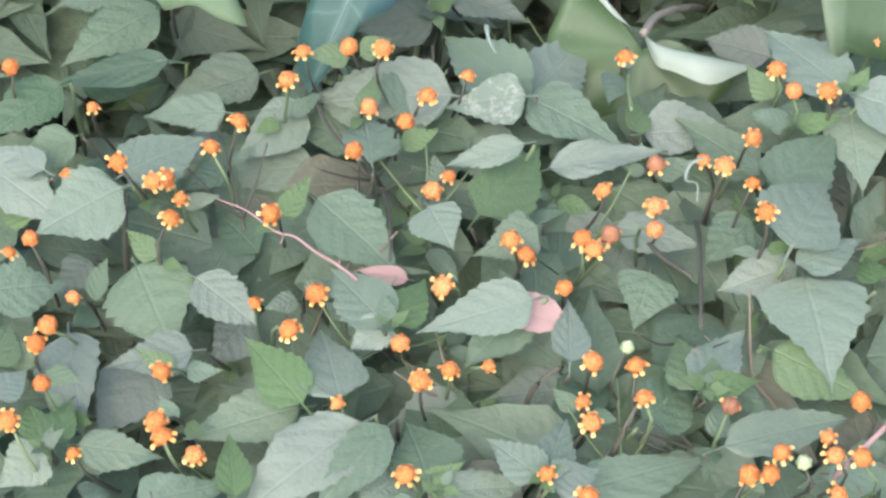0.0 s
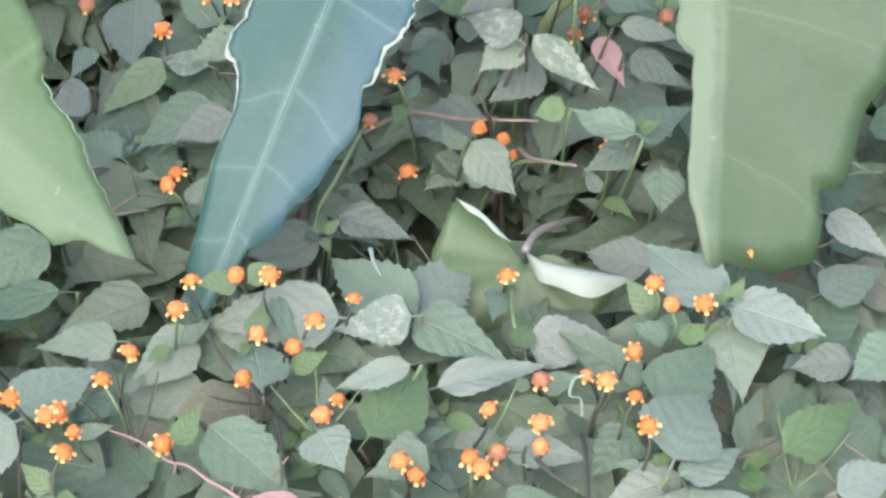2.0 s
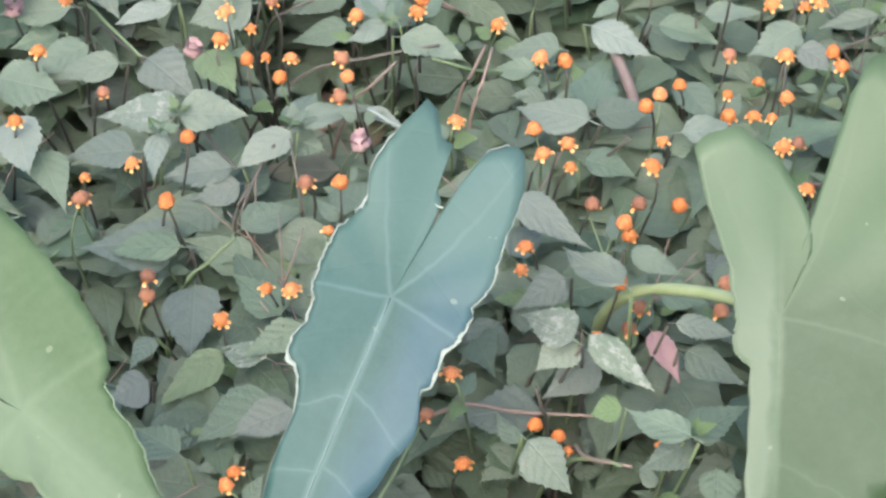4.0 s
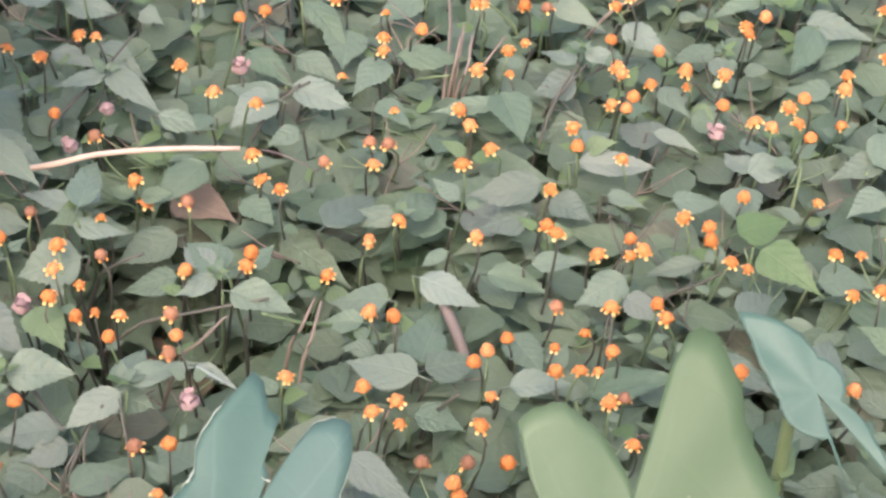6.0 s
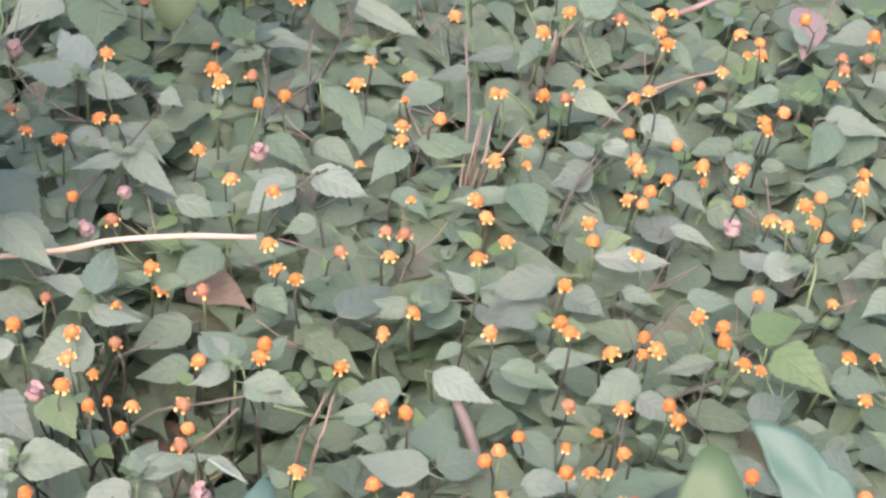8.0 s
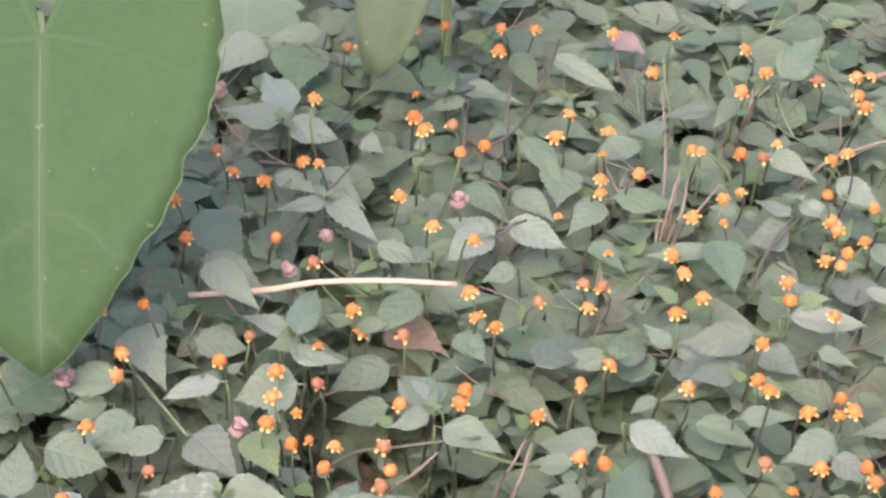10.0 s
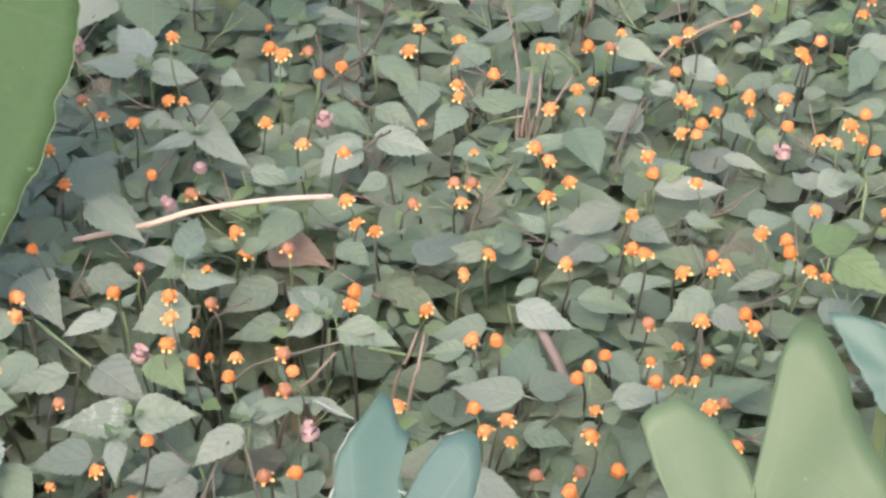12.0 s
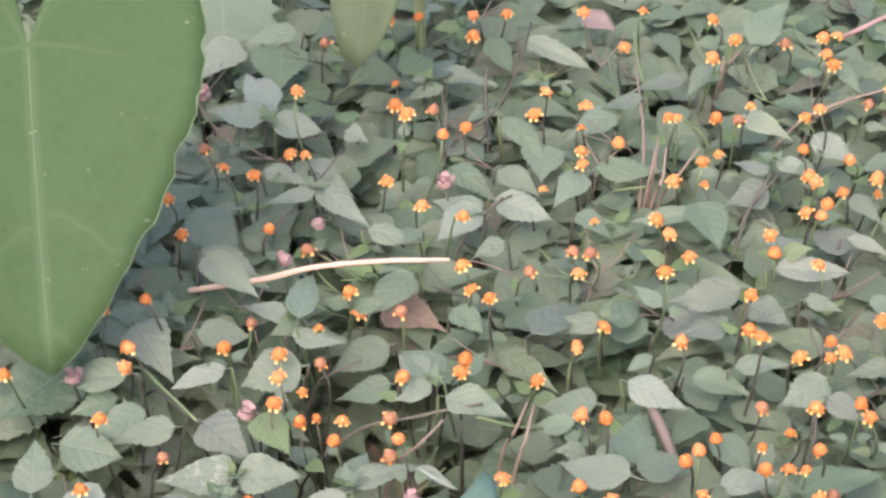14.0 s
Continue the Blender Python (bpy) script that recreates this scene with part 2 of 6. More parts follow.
LEAF_MAT = {
    "green": leaf_material("daisy_leaf_green", (0.074, 0.116, 0.076), (0.128, 0.172, 0.126)),
    "pale": leaf_material("daisy_leaf_pale", (0.12, 0.158, 0.123), (0.176, 0.21, 0.172)),
    "grey": leaf_material("daisy_leaf_grey", (0.078, 0.107, 0.085), (0.126, 0.15, 0.128)),
    "young": leaf_material("daisy_leaf_young", (0.07, 0.122, 0.046), (0.112, 0.168, 0.076)),
    "mottled": leaf_material("daisy_leaf_mottled", (0.095, 0.132, 0.095), (0.15, 0.185, 0.148), spot=0.5),
    "dead": leaf_material("daisy_leaf_dead", (0.10, 0.07, 0.05), (0.22, 0.15, 0.12), rough=0.7),
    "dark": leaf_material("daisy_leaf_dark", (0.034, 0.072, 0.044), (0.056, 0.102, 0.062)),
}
UNDER = leaf_material("daisy_leaf_crowd", (0.07, 0.112, 0.07), (0.128, 0.166, 0.116), through=0.3, crowd=True)
DISC = disc_material()
RAY = ray_material()
PAST = plain_material("disc_brown", (0.2, 0.09, 0.05), (0.36, 0.16, 0.08), 0.8, 500.0, 0.4, 0.5, 0.5)
PINK = plain_material("dry_pink", (0.21, 0.128, 0.118), (0.3, 0.2, 0.19), 0.7, 60.0, 0.25, 0.4, 0.4)
FADED = plain_material("dry_faded", (0.11, 0.08, 0.073), (0.165, 0.125, 0.118), 0.75, 60.0, 0.25, 0.4, 0.4)
BUD = plain_material("bud_green", (0.25, 0.32, 0.16), (0.4, 0.45, 0.25), 0.6, 500.0)
CALYX = plain_material("calyx_green", (0.1, 0.16, 0.06), (0.18, 0.25, 0.1), 0.6, 400.0)
STEM_DARK = plain_material("stem_dark", (0.05, 0.05, 0.037), (0.095, 0.088, 0.066), 0.6, 150.0)
STEM_GREEN = plain_material("stem_green", (0.09, 0.14, 0.06), (0.17, 0.22, 0.11), 0.6, 150.0)
STEM_DRY = plain_material("stem_dry", (0.12, 0.095, 0.07), (0.22, 0.17, 0.13), 0.7, 150.0)
STRAW = plain_material("straw", (0.34, 0.245, 0.185), (0.48, 0.36, 0.28), 0.6, 120.0, 0.2)
WOOD = plain_material("dead_wood", (0.11, 0.086, 0.074), (0.165, 0.13, 0.113), 0.8, 90.0, 0.5)
# a bluish sky reflection is painted on one half of the blue blade
TARO_BLUE = taro_material("taro_blue_green", (0.018, 0.052, 0.042), (0.034, 0.079, 0.067), (0.105, 0.165, 0.145), rough=0.48, spec=0.22, band=0.0034, gap=0.038, show=0.5, sheen=((0.042, 0.08, 0.104), 0.004, 0.06, 0.5), lobe=(0.06, 0.108, 0.086))
# the pale sheen along this rib is painted in
TARO_GREEN = taro_material("taro_green", (0.031, 0.067, 0.023), (0.067, 0.103, 0.050), (0.13, 0.175, 0.105), 0.62, spec=0.25, band=0.008, gap=0.05, show=0.3, sheen=((0.15, 0.2, 0.13), -0.05, 0.03, 0.35))
# the half turned to the sky is painted paler
TARO_FOLD = taro_material("taro_half_lit", (0.026, 0.052, 0.020), (0.048, 0.076, 0.039), (0.09, 0.13, 0.075), 0.5, spec=0.3, band=0.003, gap=0.05, show=0.4, sheen=((0.115, 0.15, 0.096), 0.003, -0.022, 0.85), lobe=(0.058, 0.096, 0.046))
TARO_TEAL = taro_material("taro_teal", (0.036, 0.084, 0.06), (0.058, 0.11, 0.082), (0.1, 0.155, 0.12), 0.5, gap=0.09, show=0.12)
TARO_DEEP = taro_material("taro_deep_green", (0.027, 0.057, 0.020), (0.039, 0.073, 0.030), (0.068, 0.105, 0.056), 0.7, spec=0.15, band=0.006, gap=0.085, show=0.5)
TARO_OLIVE = taro_material("taro_olive", (0.03, 0.06, 0.019), (0.05, 0.086, 0.03), (0.1, 0.16, 0.07), 0.5, show=0.2)
TARO_RIB = plain_material("taro_rib", (0.085, 0.13, 0.068), (0.11, 0.155, 0.09), 0.5, 80.0, 0.15)
TARO_RIB_BLUE = plain_material("taro_rib_blue", (0.07, 0.122, 0.106), (0.095, 0.15, 0.132), 0.5, 80.0, 0.15)
TARO_RIB_DEEP = plain_material("taro_rib_deep", (0.055, 0.095, 0.042), (0.07, 0.11, 0.055), 0.6, 80.0, 0.15)
TARO_PALE = plain_material("taro_underside", (0.145, 0.18, 0.138), (0.2, 0.235, 0.19), 0.6, 60.0, 0.15)
TARO_STALK = plain_material("taro_stalk", (0.17, 0.215, 0.095), (0.24, 0.285, 0.15), 0.5, 60.0, 0.2)
TARO_PINK = plain_material("taro_stalk_pink", (0.15, 0.135, 0.11), (0.21, 0.19, 0.155), 0.5, 60.0, 0.2)
TARO_FAR = taro_material("taro_dull_green", (0.044, 0.066, 0.034), (0.062, 0.086, 0.046), (0.085, 0.11, 0.064), 0.65, spec=0.2, show=0.2)


def soil_material():
    m = Nodes("soil", 0.95, 0.2)
    co = m.local()
    a, b = m.noise(co, 3.0, 6.0), m.noise(co, 40.0, 6.0)
    far = m.ramp(b, ((0.35, (0.03, 0.045, 0.018)), (0.65, (0.055, 0.075, 0.03))))
    near = m.ramp(b, ((0.3, (0.022, 0.02, 0.012)), (0.7, (0.06, 0.052, 0.034))))
    m.colour(m.mix(m.ramp(a, ((0.42, (0, 0, 0)), (0.55, (1, 1, 1)))), near, far))
    m.bump(b, 0.8, 0.02)
    return m.mat


SOIL = soil_material()


# ---- building helpers ----
def mesh_from(name, verts, faces, material, smooth=True):
    me = bpy.data.meshes.new(name)
    me.from_pydata([tuple(v) for v in verts], [], faces)
    me.materials.append(material)
    for p in me.polygons:
        p.use_smooth = smooth
    me.update()
    return me


def part(name, me, parent, m=None, label=""):
    """One mesh object under a thing or a part, at the local pose m."""
    ob = new(name, me)
    ob.parent = parent
    if m is not None:
        ob.matrix_basis = m
    return tagged(ob, label=label)


def thing(name, at, label, category, group=""):
    ob = new(name)
    ob.empty_display_size = 0.02
    ob.location = at
    return tagged(ob, label=label, category=category, group=group)


def smooth_path(points, n):
    """n + 1 points on a Catmull-Rom curve through the given ones."""
    p = [Vector(q) for q in points]
    p = [2 * p[0] - p[1]] + p + [2 * p[-1] - p[-2]]
    out = []
    for k in range(n + 1):
        u = k / n * (len(p) - 3)
        i = min(int(u), len(p) - 4)
        s = u - i
        a, b, c, d = p[i:i + 4]
        out.append(0.5 * ((2 * b) + (c - a) * s + (2 * a - 5 * b + 4 * c - d) * s * s + (3 * b - a - 3 * c + d) * s ** 3))
    return out


def tube(name, points, r0, r1, material, sides=6, n=10, flat=1.0):
    """A closed tapered stem along a smooth curve."""
    path = smooth_path(points, n)
    verts, faces = [], []
    for k, p in enumerate(path):
        way = (path[min(k + 1, n)] - path[max(k - 1, 0)]).normalized()
        side = way.cross(Vector((0.13, 0.21, 0.97)) if abs(way.z) < 0.9 else Vector((1, 0.1, 0))).normalized()
        up = side.cross(way)
        r = r0 + (r1 - r0) * k / n
        for j in range(sides):
            a = 2 * math.pi * j / sides
            verts.append(p + (side * math.cos(a) + up * (math.sin(a) * flat)) * r)
    for k in range(n):
        for j in range(sides):
            a, b = k * sides + j, k * sides + (j + 1) % sides
            faces.append((a, b, b + sides, a + sides))
    faces.append(tuple(range(sides))[::-1])
    faces.append(tuple(range(n * sides, (n + 1) * sides)))
    return mesh_from(name, verts, faces, material)


def forked(name, runs, r0, r1, material):
    """Several tapered stems that leave one another, as one mesh."""
    verts, faces = [], []
    for k, points in enumerate(runs):
        me = tube(name, points, r0 if k == 0 else 0.7 * r0, r1, material, 5, 6)
        n = len(verts)
        verts += [v.co.copy() for v in me.vertices]
        faces += [tuple(i + n for i in p.vertices) for p in me.polygons]
        bpy.data.meshes.remove(me)
    return mesh_from(name, verts, faces, material)


def blade(seed, tone, rows=19, across=4, teeth=True):
    """A daisy leaf one unit long: broad, bluntly toothed, folded a little along its rib, wavy, drooping at the tip, on a short stalk."""
    rng = random.Random(seed)
    fold, droop, twist = rng.uniform(0.02, 0.3), rng.uniform(0.02, 0.24), rng.uniform(-0.22, 0.22)
    fat, sharp = rng.uniform(0.42, 0.68), rng.uniform(1.2, 1.75)
    bow, wave, beat, lag = rng.uniform(-0.07, 0.07), rng.uniform(0.008, 0.03), rng.uniform(7, 12), rng.uniform(0, 6)
    verts, faces = [], []
    for i in range(rows + 1):
        s = i / rows
        w = 0.3 * (s ** fat * (1 - s) ** sharp) / (fat / (fat + sharp)) ** fat / (sharp / (fat + sharp)) ** sharp if 0 < s < 1 else 0.004
        for j in range(-across, across + 1):
            v = j / across
            edge = abs(j) == across
            notch = (1.0 if i % 2 else rng.uniform(0.9, 0.96)) if teeth and edge else 1.0
            back = 0.02 if teeth and edge and i % 2 else 0.0
            y = v * w * notch * (1 + (0.05 if edge else 0.0) * rng.uniform(-1, 1))
            z = fold * abs(y) - droop * s * s + twist * y * s + 0.007 * rng.uniform(-1, 1) + wave * v * v * math.sin(beat * s + lag + (1.7 if v > 0 else 0.0)) - 0.25 * y * y
            verts.append((s + back, y + bow * math.sin(math.pi * s), z))
    n = 2 * across + 1
    for i in range(rows):
        for j in range(n - 1):
            a = i * n + j
            faces.append((a, a + n, a + n + 1, a + 1))
    # stalk
    k = len(verts)
    for x, z, r in ((-0.14, -0.05, 0.012), (0.02, 0.0, 0.014)):
        verts += [(x, r, z), (x, -0.5 * r, z + r), (x, -0.5 * r, z - r)]
    faces += [(k, k + 1, k + 4, k + 3), (k + 1, k + 2, k + 5, k + 4), (k + 2, k, k + 3, k + 5)]
    return mesh_from("leaf", verts, faces, LEAF_MAT[tone])


BLADES = {tone: [blade(11 * k + 3, tone) for k in range({"green": 12, "pale": 8, "grey": 8}.get(tone, 5))] for tone in LEAF_MAT}


def leaf_pose(base, tip, width, up):
    """Lays a unit blade from base to tip with its face towards up."""
    x = Vector(tip) - Vector(base)
    size = x.length
    x.normalize()
    y = Vector(up).cross(x).normalized()
    z = x.cross(y)
    turn = Matrix((x, y, z)).transposed().to_4x4()
    return Matrix.Translation(base) @ turn @ Matrix.Diagonal((size, size * width / 0.6, size, 1))


def disc_mesh(name, material, r, h, seed):
    """A domed flower head set with small florets in a spiral."""
    rng = random.Random(seed)
    verts, faces, rings, seg = [], [], 8, 14
    for i in range(rings + 1):
        a = i / rings * 0.5 * math.pi
        for j in range(seg):
            b = 2 * math.pi * (j + 0.5 * (i % 2)) / seg
            k = 1 + (0.13 if (i + j) % 2 else -0.09) + rng.uniform(-0.08, 0.08)
            rr = r * (0.86 + 0.14 * math.cos(a)) * math.cos(a) ** 0.7 if i < rings else 0.05 * r
            verts.append((rr * k * math.cos(b), rr * k * math.sin(b), h * math.sin(a) ** 1.2 * (1 + 0.14 * rng.uniform(-1, 1))))
    for i in range(rings):
        for j in range(seg):
            a, b = i * seg + j, i * seg + (j + 1) % seg
            faces.append((a, b, b + seg, a + seg))
    faces.append(tuple(range(rings * seg, (rings + 1) * seg)))
    k = len(verts)
    verts.append((0, 0, -0.25 * h))
    faces += [(k, (j + 1) % seg, j) for j in range(seg)]
    return mesh_from(name, verts, faces, material)


def ray_mesh(seed):
    """One short ray with three notches at its end, hinged at the origin and pointing along x."""
    rng = random.Random(seed)
    long, wide = rng.uniform(0.0027, 0.0035), rng.uniform(0.00088, 0.00112)
    rows = ((0.0, 0.55), (0.4, 0.8), (0.78, 1.0))
    verts, faces = [], []
    for s, w in rows:
        for v in (-1, -0.33, 0.33, 1):
            verts.append((s * long, v * w * wide, 0.0004 * (1 - abs(v)) - 0.0008 * s * s))
    for v, s in ((-0.75, 0.97), (-0.3, 0.9), (0.3, 0.9), (0.75, 0.97)):
        verts.append((s * long, v * wide, -0.001 * s))
    verts.append((1.03 * long, 0, -0.001))
    for i in range(3):
        for j in range(3):
            a = 4 * i + j
            faces.append((a, a + 4, a + 5, a + 1))
    faces.append((13, 16, 14))
    lower = len(verts)
    verts += [(x, y, z - 0.00035) for x, y, z in verts]
    faces += [tuple(v + lower for v in f[::-1]) for f in faces]
    return mesh_from("ray", verts, faces, RAY)


def calyx_mesh():
    verts, faces, seg = [], [], 8
    for r, z in ((0.0008, -0.004), (0.0026, -0.0026), (0.0038, -0.0002)):
        for j in range(seg):
            b = 2 * math.pi * j / seg
            k = 1.12 if z > -0.001 and j % 2 else 1.0
            verts.append((r * k * math.cos(b), r * k * math.sin(b), z + (0.0007 if z > -0.001 and j % 2 else 0)))
    for i in range(2):
        for j in range(seg):
            a, b = i * seg + j, i * seg + (j + 1) % seg
            faces.append((a, b, b + seg, a + seg))
    return mesh_from("calyx", verts, faces, CALYX)


DISCS = {
    "open": [disc_mesh("flower_head", DISC, 0.0038 + 0.0002 * (k % 2), 0.0034 + 0.0007 * k, k) for k in range(4)],
    "cone": [disc_mesh("flower_head", DISC, 0.0040, 0.0054 + 0.0009 * k, 10 + k) for k in range(3)],
    "small": [disc_mesh("flower_head", DISC, 0.0029, 0.0036, 20 + k) for k in range(2)],
    "past": [disc_mesh("flower_head", PAST, 0.0040, 0.0060, 30 + k) for k in range(2)],
    "pink": [disc_mesh("flower_head", PINK, 0.0046, 0.0060, 40 + k) for k in range(2)],
    "bud": [disc_mesh("flower_head", BUD, 0.0030, 0.0048, 50)],
}
RAYS = [ray_mesh(k) for k in range(4)]
PINK_RAY = ray_mesh(9)
PINK_RAY.materials[0] = PINK
CALYX_MESH = calyx_mesh()

# ---- ground ----
def ground():
    """One sheet out to the horizon, with finer, uneven squares under the plants."""
    xs = sorted({-900.0, -200.0, -60.0, -20.0, -8.0, -4.0, 4.0, 8.0, 20.0, 60.0, 200.0, 900.0} | {round(-2.4 + 0.12 * k, 3) for k in range(41)})
    verts = [(x, y + 1, 0.02 * noise.noise((3 * x, 3 * y, 0)) if abs(x) < 3 and abs(y) < 3 else 0) for y in xs for x in xs]
    n = len(xs)
    faces = [(j * n + i, j * n + i + 1, (j + 1) * n + i + 1, (j + 1) * n + i) for j in range(n - 1) for i in range(n - 1)]
    return tagged(new("ground", mesh_from("ground", verts, faces, SOIL)), "dark damp soil under the plants, running out to rough grass", "ground", kind="structure")


ground()

# ---- what stands where: flower heads and leaves of the bank ----
HEADS, LEAVES, SHOOTS = [], [], []


def head(x, y, z, kind):
    HEADS.append((Vector((x, y, z)), kind))


def leaf(base, tip, width, tone):
    LEAVES.append((Vector(base), Vector(tip), width, tone))


def bare_shoot(low, middle, high, tone):
    SHOOTS.append((Vector(low), Vector(middle), Vector(high), tone))


head(0.057, 0.550, 0.362, "open")
head(0.158, 0.550, 0.360, "open")
head(0.167, 0.558, 0.374, "open")
head(0.157, 0.565, 0.367, "open")
head(0.133, 0.566, 0.352, "open")
head(0.041, 0.570, 0.350, "small")
head(-0.018, 0.570, 0.352, "open")
head(0.136, 0.571, 0.361, "open")
head(0.124, 0.571, 0.346, "cone")
head(0.147, 0.575, 0.348, "bud")
head(-0.104, 0.582, 0.352, "open")
head(-0.156, 0.586, 0.349, "small")
head(0.158, 0.587, 0.348, "small")
head(-0.119, 0.592, 0.352, "open")
head(-0.181, 0.592, 0.364, "open")
head(0.061, 0.593, 0.353, "open")
head(0.119, 0.602, 0.351, "past")
head(-0.122, 0.603, 0.346, "open")
head(0.175, 0.607, 0.346, "cone")
head(0.083, 0.608, 0.351, "open")
head(-0.011, 0.613, 0.357, "open")
head(0.058, 0.613, 0.341, "small")
head(-0.046, 0.613, 0.343, "small")
head(-0.170, 0.617, 0.356, "cone")
head(0.002, 0.625, 0.350, "open")
head(0.064, 0.627, 0.350, "open")
head(0.081, 0.628, 0.347, "open")
head(-0.121, 0.629, 0.347, "open")
head(0.078, 0.633, 0.353, "bud")
head(0.019, 0.638, 0.334, "small")
head(-0.175, 0.641, 0.352, "open")
head(-0.067, 0.643, 0.357, "open")
head(-0.020, 0.648, 0.339, "cone")
head(-0.170, 0.648, 0.356, "cone")
head(-0.001, 0.666, 0.355, "open")
head(-0.057, 0.674, 0.342, "open")
head(0.054, 0.677, 0.339, "cone")
head(-0.085, 0.678, 0.332, "small")
head(-0.165, 0.682, 0.334, "small")
head(0.066, 0.686, 0.355, "open")
head(0.061, 0.693, 0.355, "open")
head(0.141, 0.693, 0.369, "open")
head(-0.182, 0.696, 0.357, "cone")
head(0.094, 0.697, 0.354, "cone")
head(0.038, 0.701, 0.335, "open")
head(0.030, 0.701, 0.345, "open")
head(0.159, 0.704, 0.335, "small")
head(0.075, 0.706, 0.341, "past")
head(-0.120, 0.707, 0.357, "open")
head(-0.076, 0.710, 0.354, "open")
head(-0.197, 0.713, 0.329, "small")
head(0.096, 0.717, 0.347, "open")
head(-0.117, 0.719, 0.356, "small")
head(0.072, 0.723, 0.352, "open")
head(-0.131, 0.728, 0.357, "open")
head(0.127, 0.728, 0.362, "open")
head(-0.004, 0.730, 0.346, "cone")
head(-0.145, 0.730, 0.368, "open")
head(-0.039, 0.735, 0.368, "cone")
head(0.143, 0.736, 0.341, "small")
head(-0.126, 0.740, 0.345, "open")
head(0.004, 0.746, 0.338, "small")
head(0.120, 0.746, 0.346, "small")
head(-0.104, 0.746, 0.361, "open")
head(0.144, 0.754, 0.350, "open")
head(-0.174, 0.754, 0.335, "small")
head(0.100, 0.758, 0.330, "past")
head(-0.016, 0.768, 0.351, "cone")
head(0.178, 0.769, 0.365, "open")
head(-0.093, 0.773, 0.349, "open")
head(-0.033, 0.773, 0.356, "cone")
head(0.164, 0.775, 0.359, "cone")
head(-0.072, 0.790, 0.358, "open")
head(-0.006, 0.793, 0.343, "open")
head(-0.166, 0.800, 0.332, "small")
head(0.159, 0.800, 0.349, "open")
head(-0.042, 0.804, 0.364, "cone")
head(0.014, 0.809, 0.339, "small")
head(-0.026, 0.810, 0.357, "open")
head(-0.204, 0.810, 0.349, "cone")
head(0.207, 0.812, 0.354, "cone")
head(-0.065, 0.814, 0.353, "open")
head(0.088, 0.814, 0.345, "open")
head(-0.077, 0.878, 0.355, "cone")
head(-0.074, 0.896, 0.346, "open")
head(0.152, 0.924, 0.320, "open")
head(0.097, 0.938, 0.317, "cone")
head(0.104, 0.941, 0.304, "small")
head(0.085, 0.943, 0.322, "cone")
head(0.041, 0.948, 0.360, "open")
head(0.046, 0.957, 0.280, "open")
head(0.027, 0.960, 0.316, "past")
head(0.122, 0.980, 0.350, "small")
head(0.133, 0.985, 0.384, "cone")
head(0.141, 1.003, 0.333, "past")
head(0.193, 1.014, 0.333, "past")
head(0.196, 1.017, 0.351, "past")
head(0.150, 1.019, 0.333, "past")
head(0.102, 1.023, 0.345, "small")
head(-0.044, 1.027, 0.351, "open")
head(-0.085, 1.034, 0.323, "open")
head(-0.058, 1.035, 0.345, "small")
head(-0.123, 1.039, 0.354, "past")
head(-0.124, 1.039, 0.340, "past")
head(0.085, 1.045, 0.342, "small")
head(0.088, 1.054, 0.352, "open")
head(0.147, 1.063, 0.348, "cone")
head(0.145, 1.065, 0.356, "cone")
head(0.155, 1.086, 0.352, "past")
head(0.164, 1.093, 0.374, "open")
head(0.254, 1.093, 0.353, "open")
head(-0.022, 1.096, 0.333, "small")
head(0.180, 1.097, 0.339, "cone")
head(-0.115, 1.099, 0.356, "cone")
head(-0.164, 1.103, 0.358, "past")
head(0.131, 1.107, 0.335, "past")
head(-0.115, 1.109, 0.350, "cone")
head(-0.035, 1.111, 0.357, "past")
head(0.243, 1.123, 0.359, "open")
head(-0.165, 1.123, 0.342, "past")
head(0.391, 1.124, 0.357, "cone")
head(0.253, 1.127, 0.358, "past")
head(-0.015, 1.127, 0.342, "cone")
head(-0.137, 1.136, 0.356, "open")
head(0.104, 1.138, 0.350, "open")
head(0.122, 1.142, 0.335, "small")
head(-0.103, 1.143, 0.368, "cone")
head(-0.166, 1.145, 0.340, "small")
head(0.119, 1.145, 0.350, "open")
head(0.215, 1.151, 0.361, "cone")
head(0.328, 1.152, 0.352, "cone")
head(0.100, 1.154, 0.355, "cone")
head(0.231, 1.156, 0.357, "open")
head(0.177, 1.156, 0.340, "small")
head(0.243, 1.163, 0.350, "small")
head(0.175, 1.163, 0.370, "cone")
head(0.168, 1.167, 0.358, "cone")
head(-0.003, 1.167, 0.339, "pink")
head(0.252, 1.169, 0.359, "cone")
head(-0.209, 1.187, 0.351, "open")
head(0.222, 1.195, 0.343, "small")
head(-0.009, 1.196, 0.367, "cone")
head(0.057, 1.198, 0.329, "open")
head(0.292, 1.201, 0.356, "open")
head(0.193, 1.203, 0.345, "cone")
head(-0.049, 1.204, 0.362, "cone")
head(0.123, 1.209, 0.362, "cone")
head(0.287, 1.210, 0.360, "cone")
head(0.243, 1.212, 0.339, "small")
head(-0.014, 1.213, 0.339, "past")
head(0.431, 1.214, 0.359, "open")
head(0.259, 1.214, 0.357, "open")
head(0.415, 1.219, 0.352, "open")
head(-0.160, 1.229, 0.337, "past")
head(0.228, 1.230, 0.346, "past")
head(0.111, 1.234, 0.347, "cone")
head(-0.043, 1.237, 0.353, "open")
head(-0.071, 1.246, 0.345, "cone")
head(0.228, 1.248, 0.391, "open")
head(0.342, 1.249, 0.360, "open")
head(-0.012, 1.251, 0.339, "past")
head(-0.200, 1.256, 0.351, "open")
